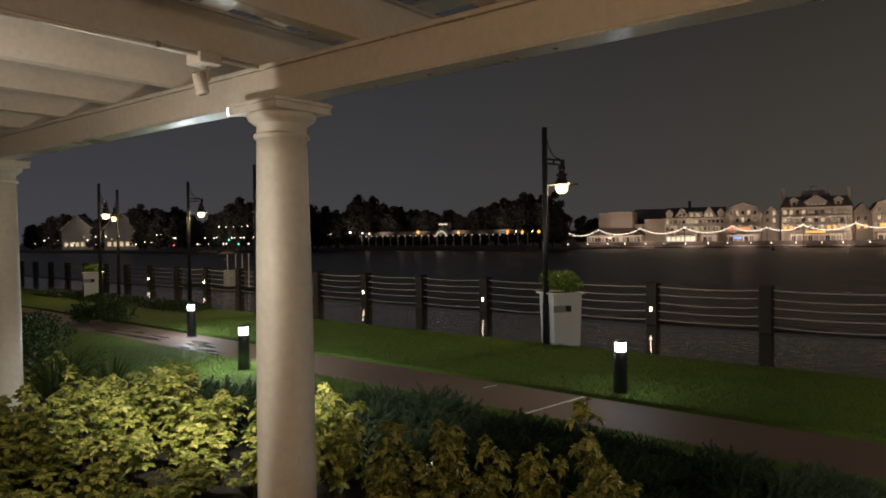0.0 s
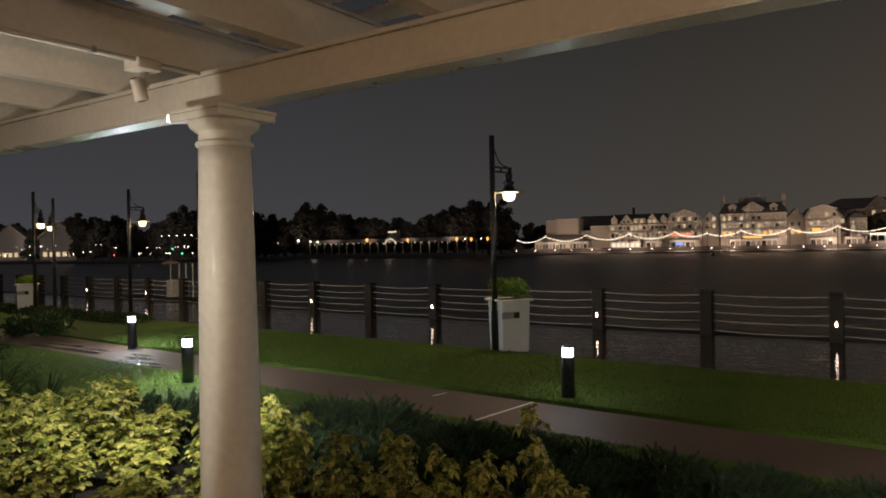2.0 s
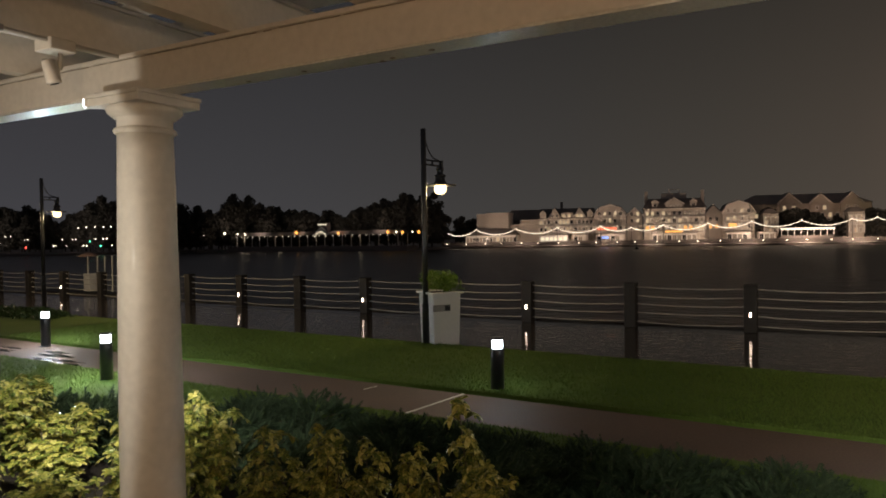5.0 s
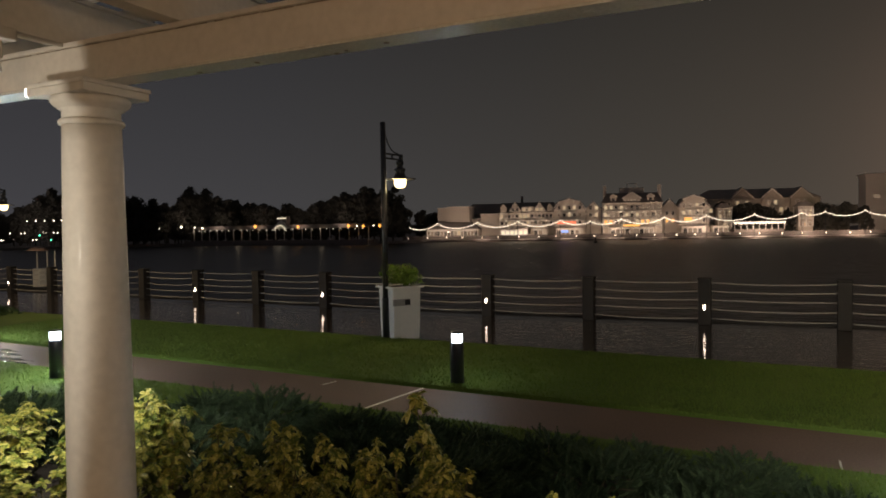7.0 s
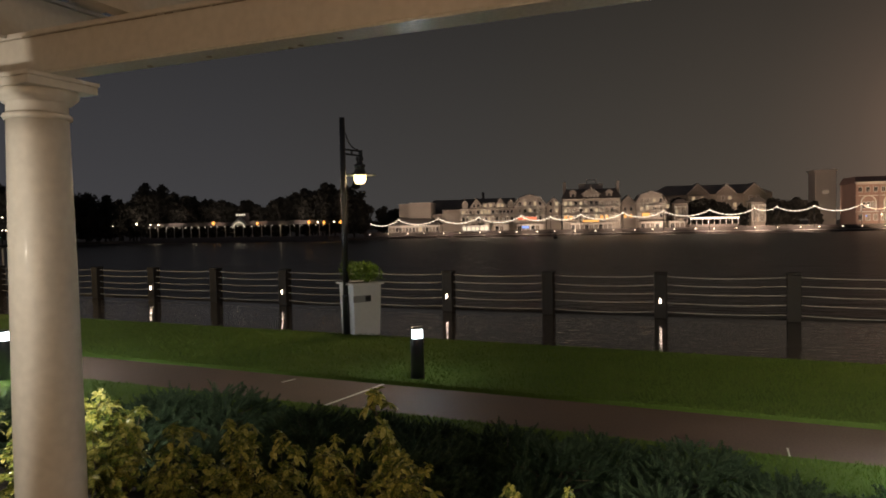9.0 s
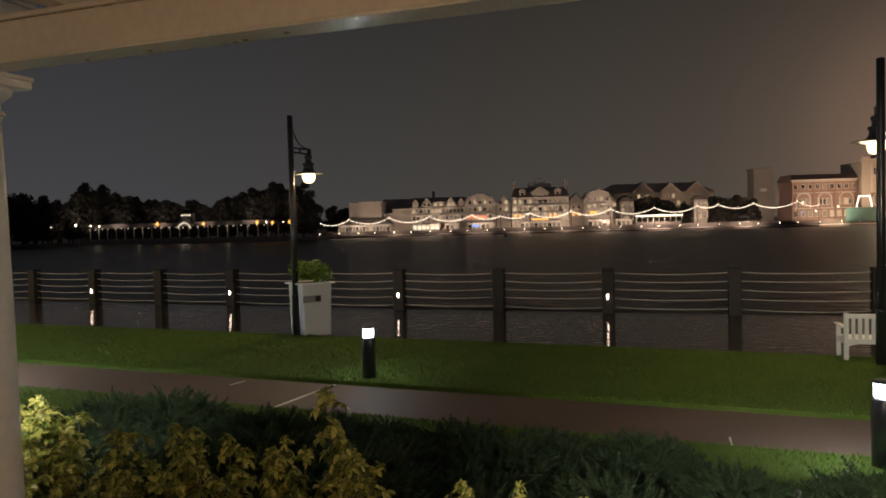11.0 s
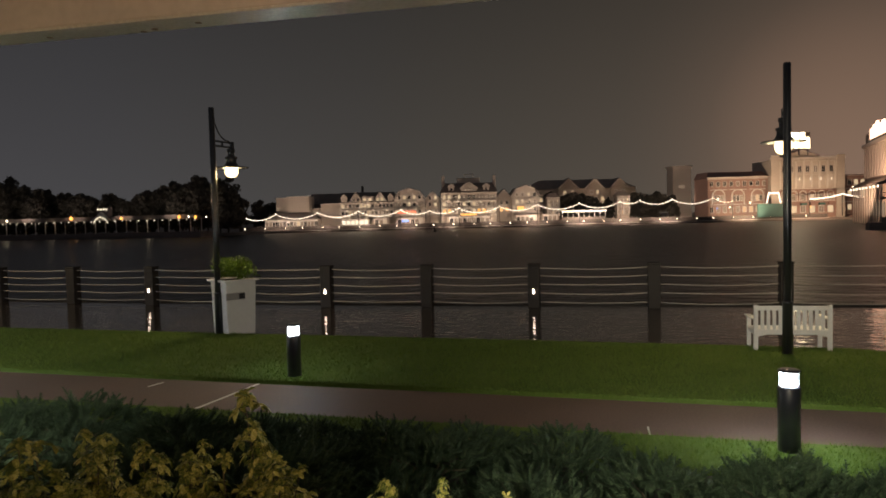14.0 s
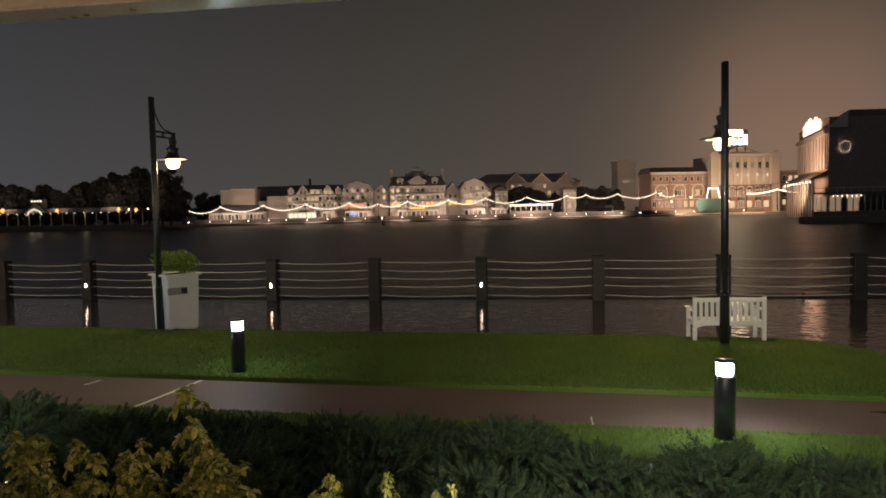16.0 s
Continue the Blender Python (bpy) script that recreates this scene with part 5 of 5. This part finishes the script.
part("balcony", prism(B(), [(-3, -2.2), (60, 13), (60, 14.9), (0, -0.05), (-3, -0.05)], 3.9, 4.25), QUAY, ph)
for k in range(12):
    part("pillar", tube(B(), [(-2.8, 0.6 + k * 2.9, -1.4), (-2.8, 0.6 + k * 2.9, 6.9)], 0.16, 6), PALE_TRIM, ph)
for k in range(6):
    part("shop_pane", box(B(), -0.2, -0.02, 2 + k * 5.0, 5.6 + k * 5.0, 0.4, 3.4), LIT_DIM, ph)
for k in range(11):
    x = 0.7 + k * 1.15
    part("front_pane", box(B(), -0.46, 0.46, -0.12, -0.01, 0.4, 3.5), LIT_DIM if k < 5 and k != 2 else GLASS_DARK, ph).matrix_basis = pose(x, 0.25 * x, 0, 0, 0, 14)
    part("front_mullion", box(B(), 0.48, 0.66, -0.25, -0.01, -0.4, 3.85), PALE_TRIM, ph).matrix_basis = pose(x, 0.25 * x, 0, 0, 0, 14)
for k in range(7):
    part("front_bulb", lathe(B(), [(0.04, 3.3), (0.14, 3.45), (0.04, 3.6)], 6, (0.8 + k * 0.9, 0.25 * (0.8 + k * 0.9) - 0.5)), BULB, ph)
part("front_rail", prism(B(), [(-3, -2.25), (16, 2.5), (16, 2.6), (-3, -2.15)], 5.1, 5.25), PALE_TRIM, ph)
for k in range(14):
    part("rail_post", box(B(), -3 + k * 1.4, -2.9 + k * 1.4, -2.25 + k * 0.35, -2.15 + k * 0.35, 4.25, 5.1), PALE_TRIM, ph)
part("terrace_rail", prism(B(), [(-3.2, -2.6), (60, 12.6), (60, 12.8), (-3.2, -2.4)], -2.2, 0.3), DARK_WALL, ph)
part("pier_deck", prism(B(), [(-6, -6), (60, 10), (60, 12.5), (-6, -2.7)], -2.2, -0.7), DARK_WALL, ph)
for k in range(9):
    part("eave_bulb", lathe(B(), [(0.05, 6.3), (0.22, 6.5), (0.05, 6.8)], 6, (-3.3, 1 + k * 4.0)), BULB, ph)
clock = thing("ring_light", pose(57.9, 156.5, 0, 0, 0, -9) @ pose(3.0, 0.47, 13.6, 0, 0, 14), "round ring of small white bulbs on the dark wall", "ring light")
for k in range(20):
    a = 2 * math.pi * k / 20
    part("bulb", lathe(B(), [(0.02, -0.06), (0.058, 0), (0.02, 0.06)], 5, (1.15 * math.cos(a), 0)), BULB, clock).location = (0, 0, 1.15 * math.sin(a))
spot("playhouse_flood", (49.5, 164, 6.0), (61, 172, 15), 6500, (1.0, 0.58, 0.38), 140, 0.5)
# theatre's uplight, its power raised further to stand in for haze
spot("theatre_flood", FAR @ Vector((196, -16, 3.0)), FAR @ Vector((197, 6, 13)), 14000, (1.0, 0.64, 0.40), 140, 0.5)
# unseen fill added on the brick house instead of haze
spot("brick_haze_fill", FAR @ Vector((170, -8, 3.0)), FAR @ Vector((170, 8, 9)), 9000, (1.0, 0.70, 0.46), 140, 0.5)

# ---------------------------------------------------------------- woods
def woods(name, trees, seed, label):
    """Many trees of the far shore: trunks, and crowns of small leaf clumps with gaps."""
    rng = np.random.default_rng(seed)
    vs, fs = [], []
    for x, y, h, r in trees:
        k = len(vs)
        for q in range(5):
            a = 6.283 * q / 5
            vs.append((x + 0.3 * math.cos(a), y + 0.3 * math.sin(a), -1.3))
            vs.append((x + 0.14 * math.cos(a), y + 0.14 * math.sin(a), h * 0.75))
        for q in range(5):
            fs.append((k + 2 * q, k + 2 * ((q + 1) % 5), k + 2 * ((q + 1) % 5) + 1, k + 2 * q + 1))
        lobes = [(rng.uniform(-0.6, 0.6) * r, rng.uniform(-0.5, 0.5) * r, h * rng.uniform(0.10, 0.84), r * rng.uniform(0.45, 0.65)) for _ in range(11)] + [(rng.uniform(-0.3, 0.3) * r, 0, h * 0.90, r * 0.32), (0, 0, h * 0.5, r * 0.75), (rng.uniform(-0.5, 0.5) * r, 0, h * 0.76, r * 0.45)]
        for i in range(1700):
            lx, ly, lz, lr = lobes[i % len(lobes)]
            d = rng.normal(size=3)
            d *= rng.uniform(0.35, 1.0) / np.linalg.norm(d)
            c = np.array((x + lx + d[0] * lr, y + ly + d[1] * lr, max(0.2, min(h, lz + d[2] * lr * 0.9))))
            u, w = rng.normal(size=3), rng.normal(size=3)
            u *= 0.66 / np.linalg.norm(u)
            w *= 0.66 / np.linalg.norm(w)
            k = len(vs)
            vs += [tuple(c - u), tuple(c + w), tuple(c + u), tuple(c - w * 0.8)]
            fs.append((k, k + 1, k + 2, k + 3))
    tagged(new(name, leaf_mesh(name, vs, fs, WOODS)), label, "trees", "", "stuff")


rng = random.Random(9)
trees = []
for i in range(84):
    x = -264 + 137 * (i + rng.random()) / 84
    u = (x + 236) / 126
    h = 14.4 + 2.2 * math.sin(u * 9) + 2.0 * max(0, u - 0.55) * 4 + rng.uniform(-1.2, 1.6)
    trees.append((x, 214 + rng.uniform(0, 14), h, rng.uniform(3.4, 5.0)))
trees += [(-214, 212, 22.0, 6.5), (-208, 214, 21.5, 6.0), (-219, 215, 20.0, 5.5), (-202, 216, 18.0, 5), (-129, 214, 17.5, 4.6), (-126, 213, 17.0, 3.8), (-134, 216, 18.2, 4.5)]
woods("woods", trees, 101, "dark belt of trees on the far shore at night, paled for haze")
trees = []
for i in range(96):
    x = -480 + 262 * (i + rng.random()) / 96
    trees.append((x, 178 + rng.uniform(0, 20), 16 + 4.0 * math.sin(x * 0.07) + rng.uniform(-2, 2.5), rng.uniform(4, 6.5)))
woods("woods", trees, 102, "dark distant trees behind the bay, paled for haze")
trees = [tuple((FAR @ Vector((s, d, 0)))[:2]) + (h, r) for s, d, h, r in
         ((104, 16, 9.5, 4), (108, 15, 11, 4.5), (112, 16, 10.5, 4.2), (116, 15, 9, 3.6), (127, 14, 9.5, 4), (132, 16, 10.5, 4.5), (137, 15, 9.5, 4), (142, 17, 10.5, 4.5), (147, 16, 9, 4), (122, 18, 8, 3),
          (-24, 10, 12, 4), (-18, 16, 11, 4), (-30, 14, 13, 5), (100, 20, 12, 3), (-14, 22, 10, 4))]
woods("woods", trees, 103, "dark trees between the hotel wings and the quay, paled for haze")

# unseen fills added to lift the tree belt in place of haze
for k in range(7):
    spot("woods_fill", (-232 + 19 * k, 203, 6.0), (-232 + 19 * k, 218, 13.5), 1800, (1.0, 0.78, 0.64), 104, 3.0, 0.6)
# the same kind of added fill for the trees behind the bay
for k in range(4):
    spot("bay_woods_fill", (-420 + 55 * k, 156, 6.0), (-423 + 55 * k, 180, 15), 8000, (1.0, 0.82, 0.72), 110, 3.0, 0.6)

for k in range(4):
    lamp("boathouse_lamp", (-203 + 19 * k, 205.6, 3.3), 30, (1.0, 0.78, 0.52), 0.3)
# added fills with no fixture, to brighten the far house walls
for x, y in ((-405, 172), (-352, 170)):
    spot("house_fill", (x + 17, y - 10, 1.0), (x + 7, y + 5, 7.0), 650, (1.0, 0.90, 0.80), 120, 0.5, 0.5)

# ---------------------------------------------------------------- lights and houses of the left bank
def bank_light(x, y, z, m_, r=0.3):
    q = thing("bank_light", pose(x, y, z), "small far light on a post on the dark shore", "lamp", "far shore lights")
    part("lamp_head", lathe(B(), [(0.06, -r), (r, 0), (0.06, r)], 6), m_, q)
    part("stem", tube(B(), [(0, 0, -r), (0, 0, -1.3 - z)], 0.05, 5), BLACK, q)


pav = thing("boathouse", pose(-178, 206.5, 0), "low open boathouse outlined by small lights", "boathouse")
part("deck", box(B(), -32, 52, -2, 5, -2.3, -0.2), DARK_WALL, pav)
part("roof", slab(B(), [(-30, 4.0), (50, 4.0), (47, 5.4), (-27, 5.4)], 0, 5), DARK_WALL, pav)
part("gable", slab(B(), [(10, 4.1), (17.5, 4.1), (13.75, 7.0)], -0.6, 3), PALE_TRIM, pav)
part("cupola", box(B(), 11.5, 16, 0.5, 2.5, 5.4, 8.5), DARK_WALL, pav)
for k in range(4):
    part("cupola_pane", box(B(), 11.8 + k * 1.05, 12.5 + k * 1.05, 0.4, 0.496, 7.6, 8.1), LIT_WHITE, pav)
for k in range(27):
    part("bulb", lathe(B(), [(0.04, 3.5), (0.17, 3.7), (0.04, 3.9)], 5, (-29 + k * 3.0, -0.3)), LIT_WHITE, pav)
for k in range(21):
    part("pillar", box(B(), -29 + k * 4, -28.8 + k * 4, 0, 0.2, -0.3, 4), PALE_TRIM, pav)
part("lit_arch", tube(B(), [(11.0, -0.7, 3.3), (12.0, -0.7, 4.6), (13.75, -0.7, 5.3), (15.5, -0.7, 4.6), (16.5, -0.7, 3.3)], 0.13, 5), LIT_WHITE, pav)
for x, z, m_, r in ((-175, 5.0, AMBER, 0.75), (-155.5, 4.6, AMBER, 0.62), (-134, 4.6, AMBER, 0.68), (-128, 4.4, AMBER, 0.62), (-121.5, 4.4, AMBER, 0.68), (-212, 5.4, DOT, 0.45), (-205, 5.0, DOT, 0.3),
                    (-201, 4.8, DOT, 0.34), (-229, 4.6, DOT, 0.22), (-224, 4.8, DOT, 0.2), (-124, 4.5, DOT, 0.25), (-130.5, 4.6, DOT, 0.3)):
    bank_light(x, 205, z, m_, r)
rng = random.Random(31)
for k in range(7):
    bank_light(-256 + 4.9 * k + rng.uniform(-0.5, 0.5), 172, 8.4, DOT, 0.21)
for k in range(16):
    bank_light(-262 + 3.0 * k + rng.uniform(-1, 1), 165, rng.choice((1.4, 3.8)), DOT, rng.uniform(0.12, 0.25))
for x, z, m_ in ((-214, 1.4, RED_DOT), (-271, 1.0, RED_DOT), (-226, 1.3, NEON_GREEN), (-232, 3.0, NEON_GREEN)):
    bank_light(x, 160, z, m_, 0.3)
for k in range(26):
    bank_light(-420 + 6.0 * k + rng.uniform(-3, 3), 165, rng.choice((1.5, 2.5, 4.0, 5.5)), DOT, rng.uniform(0.09, 0.27))
for x, y in ((-405, 172), (-352, 170)):
    hs = thing("far_house", pose(x, y, 0, 0, 0, 40), "pale gabled house dim on the dark shore", "house", "far houses")
    part("wall", box(B(), 0, 17, 0, 12, -1.3, 9.5), CREAM, hs)
    gable(hs, 0, 17, 9.52, 17.0, 0, 12, 0.6)
    part("gable_light", tube(B(), [(-0.6, -0.6, 9.9), (8.5, -0.6, 17.7), (17.6, -0.6, 9.9)], 0.10, 5), LIT_DIM, hs)
    for k in range(5):
        part("pane", box(B(), 1.5 + k * 3, 3.3 + k * 3, -0.1, -0.01, 0.6, 2.8), LIT, hs)
